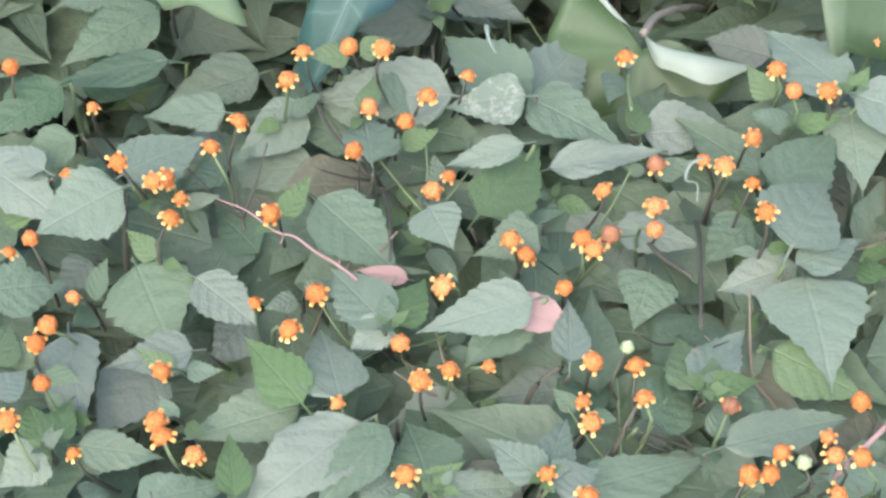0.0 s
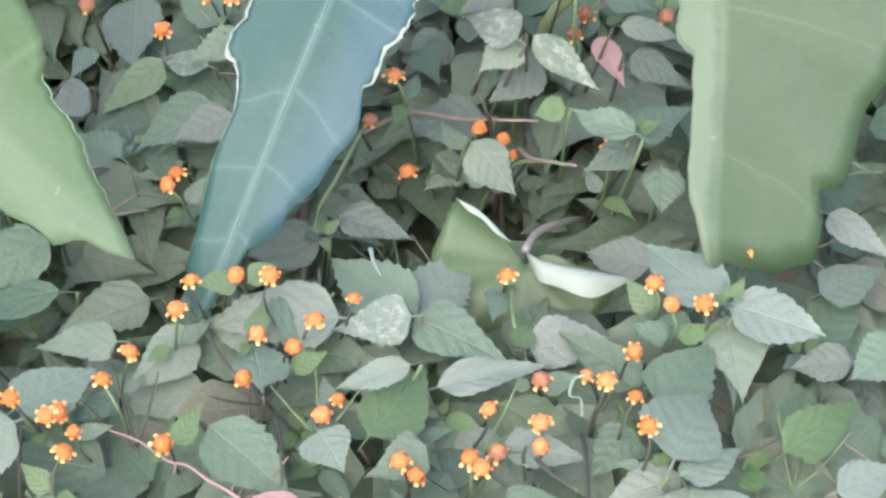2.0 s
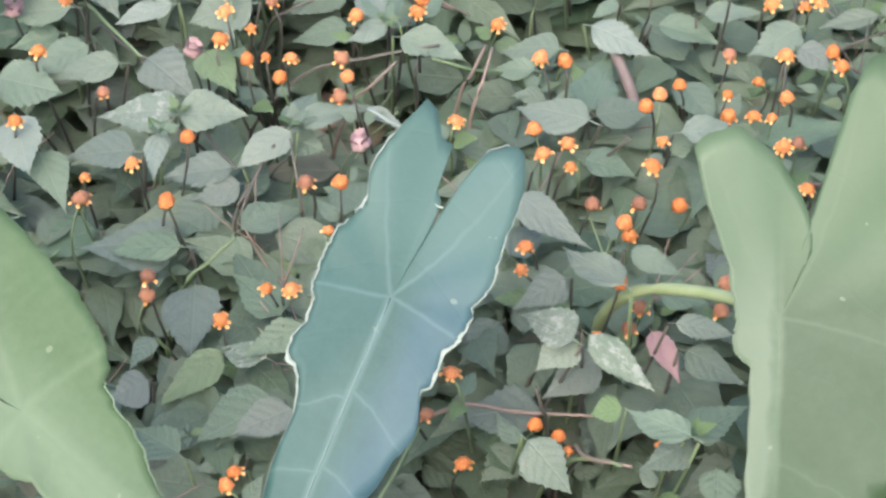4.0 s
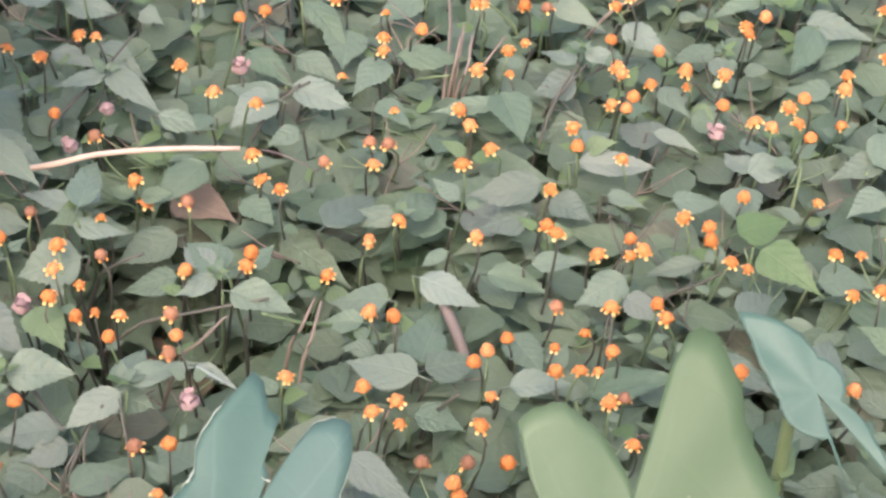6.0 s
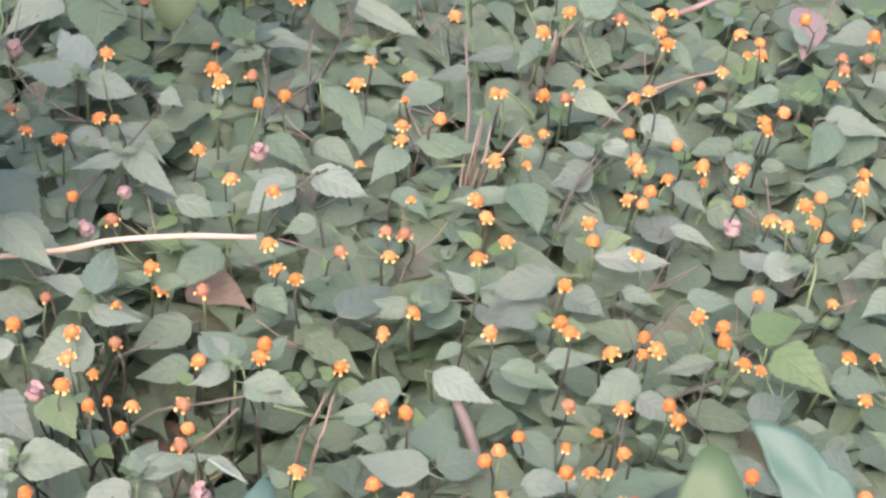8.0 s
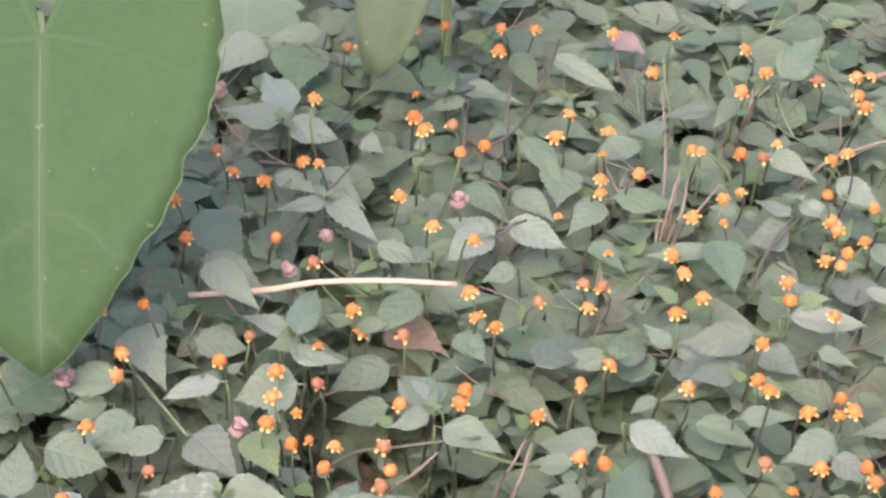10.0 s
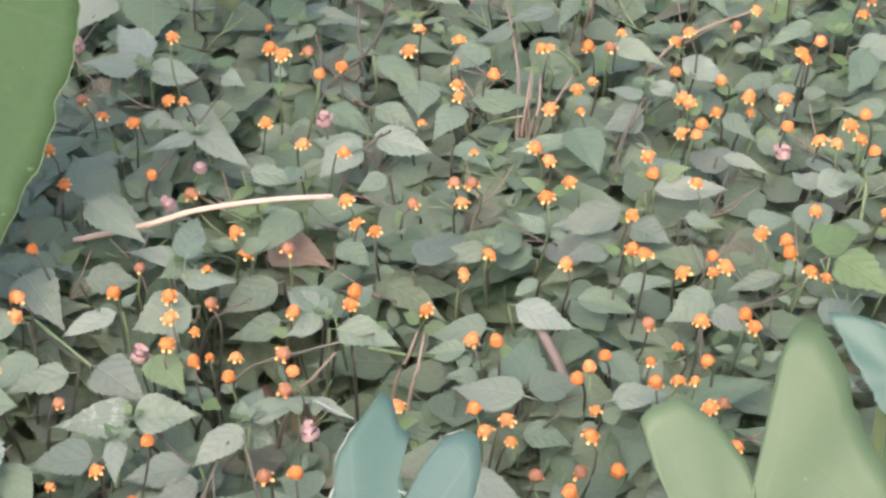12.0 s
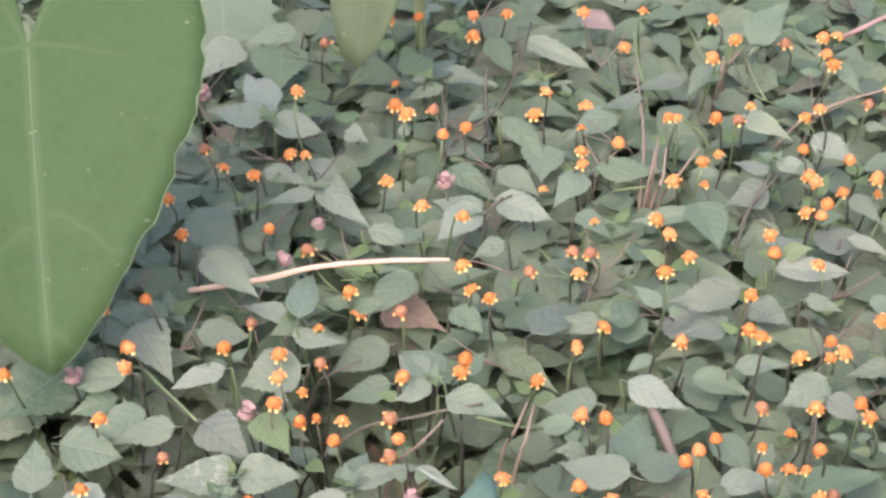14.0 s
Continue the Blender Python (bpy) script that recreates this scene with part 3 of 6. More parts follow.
head(-0.087, 1.256, 0.355, "open")
head(0.356, 1.261, 0.344, "small")
head(0.465, 1.264, 0.352, "open")
head(-0.084, 1.264, 0.369, "open")
head(-0.068, 1.266, 0.354, "small")
head(0.415, 1.267, 0.348, "open")
head(0.332, 1.270, 0.361, "cone")
head(0.454, 1.270, 0.356, "open")
head(-0.060, 1.271, 0.328, "small")
head(0.259, 1.273, 0.353, "open")
head(-0.106, 1.276, 0.331, "pink")
head(-0.002, 1.279, 0.352, "cone")
head(-0.182, 1.280, 0.372, "open")
head(0.293, 1.282, 0.347, "open")
head(0.283, 1.282, 0.343, "small")
head(0.036, 1.284, 0.349, "open")
head(0.438, 1.287, 0.330, "small")
head(0.040, 1.287, 0.357, "cone")
head(0.185, 1.293, 0.356, "open")
head(0.336, 1.294, 0.354, "cone")
head(0.285, 1.294, 0.347, "cone")
head(0.231, 1.299, 0.357, "cone")
head(0.116, 1.305, 0.346, "small")
head(0.088, 1.305, 0.321, "open")
head(0.322, 1.306, 0.353, "open")
head(-0.266, 1.307, 0.353, "open")
head(-0.056, 1.310, 0.343, "past")
head(-0.084, 1.311, 0.352, "open")
head(-0.119, 1.312, 0.360, "cone")
head(-0.222, 1.316, 0.339, "pink")
head(-0.183, 1.319, 0.359, "cone")
head(0.117, 1.321, 0.338, "small")
head(0.238, 1.337, 0.358, "open")
head(0.369, 1.337, 0.345, "cone")
head(0.420, 1.337, 0.337, "small")
head(-0.187, 1.339, 0.345, "cone")
head(-0.056, 1.351, 0.343, "small")
head(0.141, 1.353, 0.328, "open")
head(0.001, 1.355, 0.349, "past")
head(-0.102, 1.360, 0.343, "past")
head(0.182, 1.361, 0.366, "open")
head(0.061, 1.362, 0.351, "open")
head(-0.173, 1.370, 0.361, "cone")
head(0.049, 1.372, 0.352, "open")
head(0.420, 1.374, 0.364, "cone")
head(0.043, 1.375, 0.372, "open")
head(0.125, 1.375, 0.359, "open")
head(0.294, 1.379, 0.350, "open")
head(-0.035, 1.386, 0.346, "open")
head(0.397, 1.386, 0.366, "open")
head(-0.204, 1.390, 0.340, "small")
head(0.261, 1.393, 0.367, "open")
head(-0.027, 1.394, 0.321, "open")
head(0.265, 1.394, 0.351, "cone")
head(0.386, 1.396, 0.365, "open")
head(0.421, 1.402, 0.377, "cone")
head(0.093, 1.404, 0.341, "past")
head(0.421, 1.405, 0.354, "open")
head(0.300, 1.410, 0.370, "cone")
head(0.208, 1.415, 0.338, "open")
head(0.194, 1.419, 0.356, "open")
head(0.368, 1.423, 0.336, "pink")
head(0.456, 1.424, 0.338, "open")
head(0.139, 1.426, 0.338, "past")
head(0.419, 1.426, 0.353, "open")
head(0.373, 1.430, 0.355, "cone")
head(0.127, 1.431, 0.337, "past")
head(0.294, 1.434, 0.357, "open")
head(0.311, 1.439, 0.359, "cone")
head(0.301, 1.441, 0.377, "open")
head(0.050, 1.445, 0.364, "open")
head(0.463, 1.445, 0.354, "open")
head(-0.079, 1.450, 0.331, "pink")
head(0.021, 1.452, 0.371, "open")
head(0.467, 1.460, 0.355, "open")
head(-0.152, 1.461, 0.351, "open")
head(-0.063, 1.463, 0.330, "past")
head(0.352, 1.463, 0.363, "cone")
head(0.376, 1.467, 0.347, "bud")
head(0.355, 1.468, 0.346, "small")
head(0.329, 1.470, 0.348, "open")
head(0.147, 1.470, 0.336, "small")
head(0.195, 1.476, 0.329, "open")
head(-0.089, 1.477, 0.340, "cone")
head(0.386, 1.484, 0.344, "open")
head(-0.161, 1.488, 0.366, "open")
head(0.506, 1.489, 0.348, "open")
head(0.303, 1.492, 0.372, "cone")
head(-0.053, 1.492, 0.332, "pink")
head(0.308, 1.493, 0.348, "open")
head(0.208, 1.495, 0.350, "open")
head(0.404, 1.498, 0.369, "open")
head(0.113, 1.498, 0.348, "small")
head(0.232, 1.499, 0.343, "small")
head(0.341, 1.506, 0.351, "cone")
head(-0.119, 1.511, 0.375, "open")
head(0.041, 1.513, 0.348, "pink")
head(0.143, 1.514, 0.357, "open")
head(0.420, 1.518, 0.369, "cone")
head(0.234, 1.522, 0.347, "open")
head(-0.098, 1.528, 0.355, "open")
head(0.172, 1.528, 0.364, "cone")
head(-0.001, 1.528, 0.343, "open")
head(0.411, 1.532, 0.353, "open")
head(0.247, 1.532, 0.347, "small")
head(0.015, 1.538, 0.395, "open")
head(0.518, 1.545, 0.354, "open")
head(0.147, 1.546, 0.348, "open")
head(-0.073, 1.547, 0.360, "open")
head(-0.064, 1.548, 0.413, "open")
head(0.043, 1.551, 0.366, "cone")
head(0.326, 1.552, 0.370, "open")
head(-0.061, 1.553, 0.355, "small")
head(0.320, 1.563, 0.355, "open")
head(0.269, 1.573, 0.350, "past")
head(-0.137, 1.574, 0.351, "past")
head(0.471, 1.578, 0.354, "open")
head(0.254, 1.582, 0.347, "cone")
head(0.223, 1.582, 0.350, "small")
head(0.373, 1.586, 0.349, "past")
head(0.281, 1.587, 0.354, "small")
head(0.390, 1.589, 0.360, "open")
head(0.218, 1.590, 0.346, "open")
head(0.063, 1.590, 0.347, "cone")
head(0.555, 1.592, 0.363, "cone")
head(0.152, 1.592, 0.340, "small")
head(0.115, 1.594, 0.353, "open")
head(0.156, 1.602, 0.353, "open")
head(0.488, 1.610, 0.346, "past")
head(0.506, 1.614, 0.352, "past")
head(0.488, 1.620, 0.350, "past")
head(0.423, 1.620, 0.365, "cone")
head(0.040, 1.624, 0.343, "past")
head(0.010, 1.628, 0.348, "open")
head(0.514, 1.631, 0.362, "cone")
head(0.130, 1.632, 0.349, "open")
head(0.428, 1.632, 0.347, "open")
head(0.259, 1.632, 0.371, "open")
head(0.356, 1.640, 0.354, "open")
head(0.352, 1.647, 0.360, "cone")
head(0.422, 1.649, 0.337, "small")
head(0.413, 1.651, 0.355, "open")
head(0.555, 1.667, 0.353, "open")
head(0.469, 1.669, 0.354, "cone")
head(0.566, 1.673, 0.334, "small")
head(0.012, 1.673, 0.340, "small")
head(-0.140, 1.676, 0.337, "pink")
head(0.550, 1.678, 0.324, "small")
head(0.358, 1.686, 0.352, "open")
head(0.370, 1.687, 0.353, "open")
head(0.077, 1.699, 0.365, "open")
head(0.330, 1.702, 0.339, "past")
head(0.200, 1.704, 0.343, "open")
head(0.291, 1.718, 0.336, "open")
head(-0.042, 1.726, 0.349, "past")
head(0.170, 1.732, 0.361, "open")
head(0.012, 1.734, 0.364, "open")
head(0.219, 1.738, 0.357, "small")
head(0.278, 1.739, 0.344, "open")
head(0.107, 1.749, 0.355, "open")
head(0.036, 1.761, 0.349, "cone")
head(0.083, 1.772, 0.341, "open")
leaf((-0.088, 0.568, 0.339), (-0.093, 0.608, 0.335), 0.37, "young")
leaf((0.039, 0.574, 0.339), (0.016, 0.601, 0.335), 0.53, "pale")
leaf((-0.036, 0.575, 0.323), (-0.005, 0.605, 0.319), 0.62, "pale")
leaf((0.042, 0.575, 0.337), (0.066, 0.584, 0.333), 0.68, "pale")
leaf((0.040, 0.576, 0.336), (0.052, 0.615, 0.332), 0.46, "pale")
leaf((-0.131, 0.578, 0.322), (-0.089, 0.592, 0.318), 0.49, "green")
leaf((-0.003, 0.580, 0.323), (0.034, 0.585, 0.319), 0.44, "green")
leaf((0.054, 0.581, 0.319), (0.118, 0.605, 0.315), 0.36, "green")
leaf((-0.008, 0.585, 0.325), (-0.018, 0.622, 0.321), 0.79, "green")
leaf((0.160, 0.585, 0.319), (0.198, 0.593, 0.315), 0.43, "green")
leaf((0.116, 0.589, 0.339), (0.176, 0.610, 0.335), 0.32, "green")
leaf((-0.170, 0.596, 0.334), (-0.189, 0.581, 0.330), 0.88, "pale")
leaf((-0.167, 0.599, 0.335), (-0.162, 0.634, 0.331), 0.47, "young")
leaf((-0.170, 0.603, 0.333), (-0.184, 0.632, 0.329), 0.43, "young")
leaf((-0.036, 0.605, 0.338), (-0.087, 0.566, 0.334), 0.50, "pale")
leaf((-0.025, 0.605, 0.336), (-0.057, 0.566, 0.332), 0.42, "green")
leaf((-0.158, 0.608, 0.322), (-0.121, 0.604, 0.318), 0.48, "green")
leaf((0.085, 0.614, 0.325), (0.111, 0.640, 0.321), 0.72, "green")
leaf((-0.061, 0.616, 0.338), (-0.090, 0.659, 0.334), 0.45, "young")
leaf((-0.045, 0.617, 0.340), (-0.056, 0.669, 0.336), 0.55, "pale")
leaf((0.111, 0.619, 0.338), (0.139, 0.629, 0.334), 0.46, "young")
leaf((0.097, 0.621, 0.295), (0.071, 0.638, 0.291), 0.73, "grey")
leaf((0.110, 0.623, 0.333), (0.102, 0.664, 0.329), 0.57, "young")
leaf((-0.196, 0.624, 0.338), (-0.181, 0.643, 0.334), 0.67, "pale")
leaf((0.110, 0.624, 0.332), (0.133, 0.660, 0.328), 0.53, "pale")
leaf((-0.064, 0.628, 0.319), (-0.118, 0.616, 0.315), 0.48, "green")
leaf((0.054, 0.636, 0.337), (0.056, 0.679, 0.333), 0.40, "pale")
leaf((-0.198, 0.642, 0.334), (-0.192, 0.673, 0.330), 0.62, "young")
leaf((0.010, 0.642, 0.298), (-0.028, 0.626, 0.294), 0.69, "grey")
leaf((0.144, 0.651, 0.324), (0.183, 0.629, 0.320), 0.57, "young")
leaf((-0.024, 0.653, 0.342), (-0.051, 0.692, 0.338), 0.53, "pale")
leaf((0.054, 0.653, 0.295), (0.018, 0.653, 0.291), 0.72, "grey")
leaf((-0.024, 0.655, 0.343), (-0.006, 0.687, 0.339), 0.52, "young")
leaf((-0.111, 0.656, 0.325), (-0.151, 0.652, 0.321), 0.49, "grey")
leaf((-0.023, 0.658, 0.340), (-0.041, 0.647, 0.336), 0.77, "pale")
leaf((0.056, 0.660, 0.302), (0.085, 0.639, 0.298), 0.64, "dark")
leaf((-0.130, 0.666, 0.300), (-0.155, 0.629, 0.296), 0.71, "grey")
leaf((0.039, 0.666, 0.344), (-0.012, 0.653, 0.340), 0.45, "pale")
leaf((-0.167, 0.667, 0.325), (-0.158, 0.615, 0.321), 0.56, "grey")
leaf((0.228, 0.678, 0.332), (0.263, 0.694, 0.328), 0.54, "pale")
leaf((0.155, 0.679, 0.348), (0.190, 0.700, 0.344), 0.42, "pale")
leaf((0.040, 0.681, 0.325), (0.009, 0.648, 0.321), 0.55, "green")
leaf((0.160, 0.683, 0.335), (0.170, 0.630, 0.331), 0.89, "pale")
leaf((0.153, 0.684, 0.354), (0.180, 0.737, 0.350), 0.65, "pale")
leaf((0.193, 0.685, 0.327), (0.192, 0.710, 0.323), 0.53, "young")
leaf((-0.111, 0.691, 0.333), (-0.083, 0.667, 0.329), 0.62, "pale")
leaf((-0.206, 0.691, 0.326), (-0.171, 0.700, 0.322), 0.69, "green")
leaf((0.159, 0.694, 0.330), (0.123, 0.684, 0.326), 0.58, "pale")
leaf((-0.090, 0.696, 0.298), (-0.108, 0.671, 0.294), 0.71, "grey")
leaf((0.094, 0.702, 0.317), (0.086, 0.674, 0.313), 0.94, "green")
leaf((0.161, 0.705, 0.296), (0.129, 0.684, 0.292), 0.62, "green")
leaf((0.209, 0.705, 0.329), (0.262, 0.743, 0.325), 0.37, "young")
leaf((-0.140, 0.708, 0.322), (-0.122, 0.663, 0.318), 0.83, "green")
leaf((0.192, 0.715, 0.307), (0.211, 0.711, 0.303), 1.03, "young")
leaf((-0.006, 0.719, 0.346), (0.005, 0.698, 0.342), 1.05, "pale")
leaf((0.043, 0.721, 0.329), (0.012, 0.707, 0.325), 0.63, "green")
leaf((0.080, 0.727, 0.320), (0.122, 0.719, 0.316), 0.45, "pale")
leaf((0.017, 0.730, 0.327), (0.050, 0.783, 0.323), 0.48, "young")
leaf((0.152, 0.731, 0.338), (0.189, 0.777, 0.334), 0.55, "green")
leaf((-0.166, 0.733, 0.296), (-0.181, 0.715, 0.292), 0.75, "grey")
leaf((-0.146, 0.737, 0.343), (-0.185, 0.716, 0.339), 0.80, "pale")
leaf((0.144, 0.738, 0.310), (0.120, 0.716, 0.306), 0.74, "green")
leaf((-0.189, 0.739, 0.322), (-0.214, 0.755, 0.318), 0.61, "young")
leaf((-0.058, 0.740, 0.329), (-0.021, 0.701, 0.325), 0.60, "green")
leaf((0.087, 0.741, 0.292), (0.068, 0.700, 0.288), 0.59, "green")
leaf((0.082, 0.744, 0.297), (0.033, 0.748, 0.293), 0.37, "grey")
leaf((-0.147, 0.747, 0.340), (-0.108, 0.778, 0.336), 0.60, "pale")
leaf((-0.183, 0.751, 0.340), (-0.214, 0.773, 0.336), 0.39, "pale")
leaf((-0.032, 0.755, 0.336), (-0.037, 0.798, 0.332), 0.62, "pale")
leaf((0.273, 0.755, 0.344), (0.245, 0.738, 0.340), 0.74, "green")
leaf((0.039, 0.760, 0.342), (0.002, 0.751, 0.338), 0.35, "pale")
leaf((-0.214, 0.762, 0.334), (-0.173, 0.729, 0.330), 0.51, "pale")
leaf((0.252, 0.763, 0.324), (0.222, 0.765, 0.320), 0.61, "grey")
leaf((0.051, 0.770, 0.313), (0.109, 0.784, 0.309), 0.30, "pale")
leaf((0.193, 0.782, 0.348), (0.237, 0.764, 0.344), 0.61, "pale")
leaf((-0.173, 0.783, 0.328), (-0.198, 0.770, 0.324), 0.70, "green")
leaf((0.191, 0.784, 0.347), (0.155, 0.837, 0.343), 0.46, "pale")
leaf((0.193, 0.787, 0.334), (0.194, 0.742, 0.330), 0.68, "green")
leaf((-0.061, 0.790, 0.297), (-0.114, 0.788, 0.293), 0.47, "green")
leaf((0.096, 0.792, 0.312), (0.094, 0.824, 0.308), 0.38, "young")
leaf((0.098, 0.798, 0.306), (0.142, 0.803, 0.302), 0.59, "pale")
leaf((0.142, 0.798, 0.279), (0.106, 0.771, 0.275), 0.56, "grey")
leaf((-0.022, 0.800, 0.322), (0.005, 0.831, 0.318), 0.75, "green")
leaf((0.197, 0.800, 0.328), (0.194, 0.745, 0.324), 0.50, "grey")
leaf((0.041, 0.801, 0.331), (-0.001, 0.800, 0.327), 0.58, "mottled")
leaf((0.042, 0.807, 0.323), (0.091, 0.780, 0.319), 0.49, "green")
leaf((0.243, 0.807, 0.325), (0.284, 0.829, 0.321), 0.48, "grey")
leaf((0.006, 0.809, 0.324), (-0.063, 0.814, 0.320), 0.50, "pale")
leaf((-0.104, 0.810, 0.314), (-0.150, 0.815, 0.310), 0.43, "green")
leaf((-0.066, 0.813, 0.315), (-0.101, 0.784, 0.311), 0.58, "pale")
leaf((0.044, 0.813, 0.318), (-0.000, 0.867, 0.314), 0.45, "green")
leaf((-0.024, 0.817, 0.316), (-0.063, 0.823, 0.312), 0.79, "pale")
leaf((-0.183, 0.819, 0.326), (-0.216, 0.793, 0.322), 0.62, "dark")
leaf((0.045, 0.821, 0.310), (0.077, 0.871, 0.306), 0.53, "pale")
leaf((0.253, 0.847, 0.340), (0.283, 0.819, 0.336), 0.47, "pale")
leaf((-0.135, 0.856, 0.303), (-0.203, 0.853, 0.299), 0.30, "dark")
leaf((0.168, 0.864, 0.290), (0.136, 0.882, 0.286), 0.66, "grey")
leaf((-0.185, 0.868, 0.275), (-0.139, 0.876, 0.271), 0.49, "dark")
leaf((-0.092, 0.869, 0.280), (-0.142, 0.853, 0.276), 0.50, "green")
leaf((0.160, 0.891, 0.361), (0.129, 0.917, 0.357), 0.44, "green")
leaf((-0.002, 0.892, 0.295), (-0.043, 0.887, 0.291), 0.55, "grey")
leaf((-0.143, 0.894, 0.303), (-0.191, 0.864, 0.299), 0.55, "green")
leaf((-0.003, 0.895, 0.296), (-0.043, 0.891, 0.292), 0.50, "grey")
leaf((0.176, 0.895, 0.331), (0.173, 0.874, 0.320), 0.85, "green")
leaf((0.007, 0.906, 0.297), (0.046, 0.890, 0.293), 0.47, "grey")
leaf((0.164, 0.911, 0.341), (0.200, 0.935, 0.337), 0.47, "green")
leaf((0.165, 0.913, 0.334), (0.135, 0.901, 0.330), 0.61, "grey")
leaf((-0.103, 0.919, 0.335), (-0.130, 0.947, 0.331), 0.52, "green")
leaf((-0.170, 0.919, 0.297), (-0.197, 0.909, 0.292), 0.70, "green")
leaf((0.079, 0.920, 0.333), (0.101, 0.896, 0.319), 0.70, "green")
leaf((0.128, 0.922, 0.352), (0.111, 0.923, 0.348), 0.84, "young")
leaf((0.169, 0.947, 0.243), (0.141, 0.960, 0.248), 0.50, "green")
leaf((-0.074, 0.949, 0.301), (-0.105, 0.941, 0.299), 0.40, "green")
leaf((0.105, 0.950, 0.376), (0.077, 0.979, 0.372), 0.58, "mottled")
leaf((0.114, 0.956, 0.373), (0.143, 0.921, 0.369), 0.37, "mottled")
leaf((0.106, 0.959, 0.366), (0.085, 0.943, 0.362), 0.83, "pale")
leaf((0.062, 0.959, 0.274), (0.101, 0.989, 0.270), 0.51, "dark")
leaf((-0.045, 0.960, 0.324), (-0.077, 0.947, 0.320), 0.59, "grey")
leaf((-0.054, 0.967, 0.322), (-0.098, 0.946, 0.318), 0.63, "green")
leaf((0.079, 0.967, 0.275), (0.056, 0.952, 0.270), 0.80, "green")
leaf((0.133, 0.972, 0.394), (0.104, 1.008, 0.390), 0.44, "grey")
leaf((0.169, 0.975, 0.340), (0.200, 0.954, 0.336), 0.55, "grey")
leaf((0.121, 0.980, 0.333), (0.090, 0.958, 0.329), 0.63, "grey")
leaf((0.163, 0.980, 0.356), (0.196, 0.974, 0.352), 0.40, "pale")
leaf((0.091, 0.983, 0.292), (0.043, 0.985, 0.288), 0.60, "grey")
leaf((-0.124, 0.991, 0.319), (-0.146, 0.982, 0.315), 0.89, "grey")
leaf((0.026, 0.992, 0.241), (0.054, 0.978, 0.239), 0.60, "green")
leaf((-0.059, 1.000, 0.324), (-0.089, 1.021, 0.320), 0.48, "mottled")
leaf((0.157, 1.005, 0.354), (0.187, 1.003, 0.350), 0.57, "green")
leaf((-0.084, 1.011, 0.319), (-0.121, 0.980, 0.315), 0.44, "young")
leaf((-0.038, 1.015, 0.334), (-0.071, 0.998, 0.330), 0.51, "green")
leaf((0.107, 1.019, 0.356), (0.076, 1.003, 0.352), 0.59, "grey")
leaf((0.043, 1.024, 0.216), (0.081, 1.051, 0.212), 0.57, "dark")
leaf((0.143, 1.026, 0.369), (0.170, 1.011, 0.365), 0.45, "green")
leaf((-0.123, 1.028, 0.316), (-0.136, 1.009, 0.312), 0.57, "green")
leaf((-0.051, 1.035, 0.322), (-0.081, 1.083, 0.318), 0.42, "green")
leaf((0.073, 1.044, 0.301), (0.047, 1.019, 0.297), 0.70, "grey")
leaf((0.080, 1.072, 0.327), (0.105, 1.104, 0.323), 0.45, "grey")
leaf((0.213, 1.072, 0.303), (0.197, 1.110, 0.299), 0.55, "grey")
leaf((-0.102, 1.084, 0.304), (-0.104, 1.031, 0.300), 0.62, "grey")
leaf((-0.109, 1.099, 0.321), (-0.155, 1.107, 0.317), 0.44, "green")
leaf((0.087, 1.102, 0.347), (0.125, 1.063, 0.343), 0.40, "pale")
leaf((-0.111, 1.108, 0.314), (-0.177, 1.122, 0.310), 0.50, "grey")
leaf((-0.075, 1.120, 0.314), (-0.036, 1.145, 0.310), 0.49, "green")
leaf((-0.002, 1.132, 0.318), (-0.027, 1.160, 0.314), 0.71, "green")
leaf((-0.047, 1.144, 0.287), (-0.085, 1.123, 0.283), 0.58, "grey")
leaf((-0.165, 1.148, 0.294), (-0.205, 1.133, 0.290), 0.63, "dark")
leaf((-0.089, 1.151, 0.310), (-0.116, 1.129, 0.306), 0.77, "grey")
leaf((-0.076, 1.157, 0.318), (-0.105, 1.149, 0.314), 0.63, "grey")
leaf((0.132, 1.164, 0.320), (0.164, 1.155, 0.316), 0.57, "green")
leaf((0.383, 1.166, 0.323), (0.407, 1.222, 0.319), 0.46, "pale")
leaf((-0.079, 1.167, 0.323), (-0.123, 1.166, 0.319), 0.52, "grey")
leaf((0.190, 1.167, 0.336), (0.231, 1.170, 0.332), 0.42, "pale")
leaf((0.239, 1.168, 0.324), (0.303, 1.187, 0.320), 0.35, "green")
leaf((-0.044, 1.177, 0.340), (-0.077, 1.154, 0.336), 0.52, "pale")
leaf((0.136, 1.178, 0.339), (0.088, 1.210, 0.335), 0.44, "pale")
leaf((-0.140, 1.185, 0.324), (-0.185, 1.190, 0.320), 0.60, "grey")
leaf((-0.198, 1.187, 0.325), (-0.181, 1.143, 0.321), 0.49, "green")
leaf((-0.044, 1.188, 0.337), (-0.028, 1.231, 0.333), 0.46, "pale")
leaf((0.441, 1.188, 0.329), (0.415, 1.204, 0.339), 0.60, "green")
leaf((-0.123, 1.190, 0.332), (-0.127, 1.241, 0.328), 0.31, "young")
leaf((-0.123, 1.190, 0.333), (-0.127, 1.153, 0.329), 0.39, "pale")
leaf((-0.042, 1.190, 0.335), (0.008, 1.211, 0.331), 0.30, "pale")
leaf((0.141, 1.191, 0.332), (0.182, 1.206, 0.328), 0.54, "grey")
leaf((0.322, 1.198, 0.325), (0.356, 1.170, 0.321), 0.45, "grey")
leaf((-0.052, 1.200, 0.321), (-0.025, 1.187, 0.317), 0.71, "green")
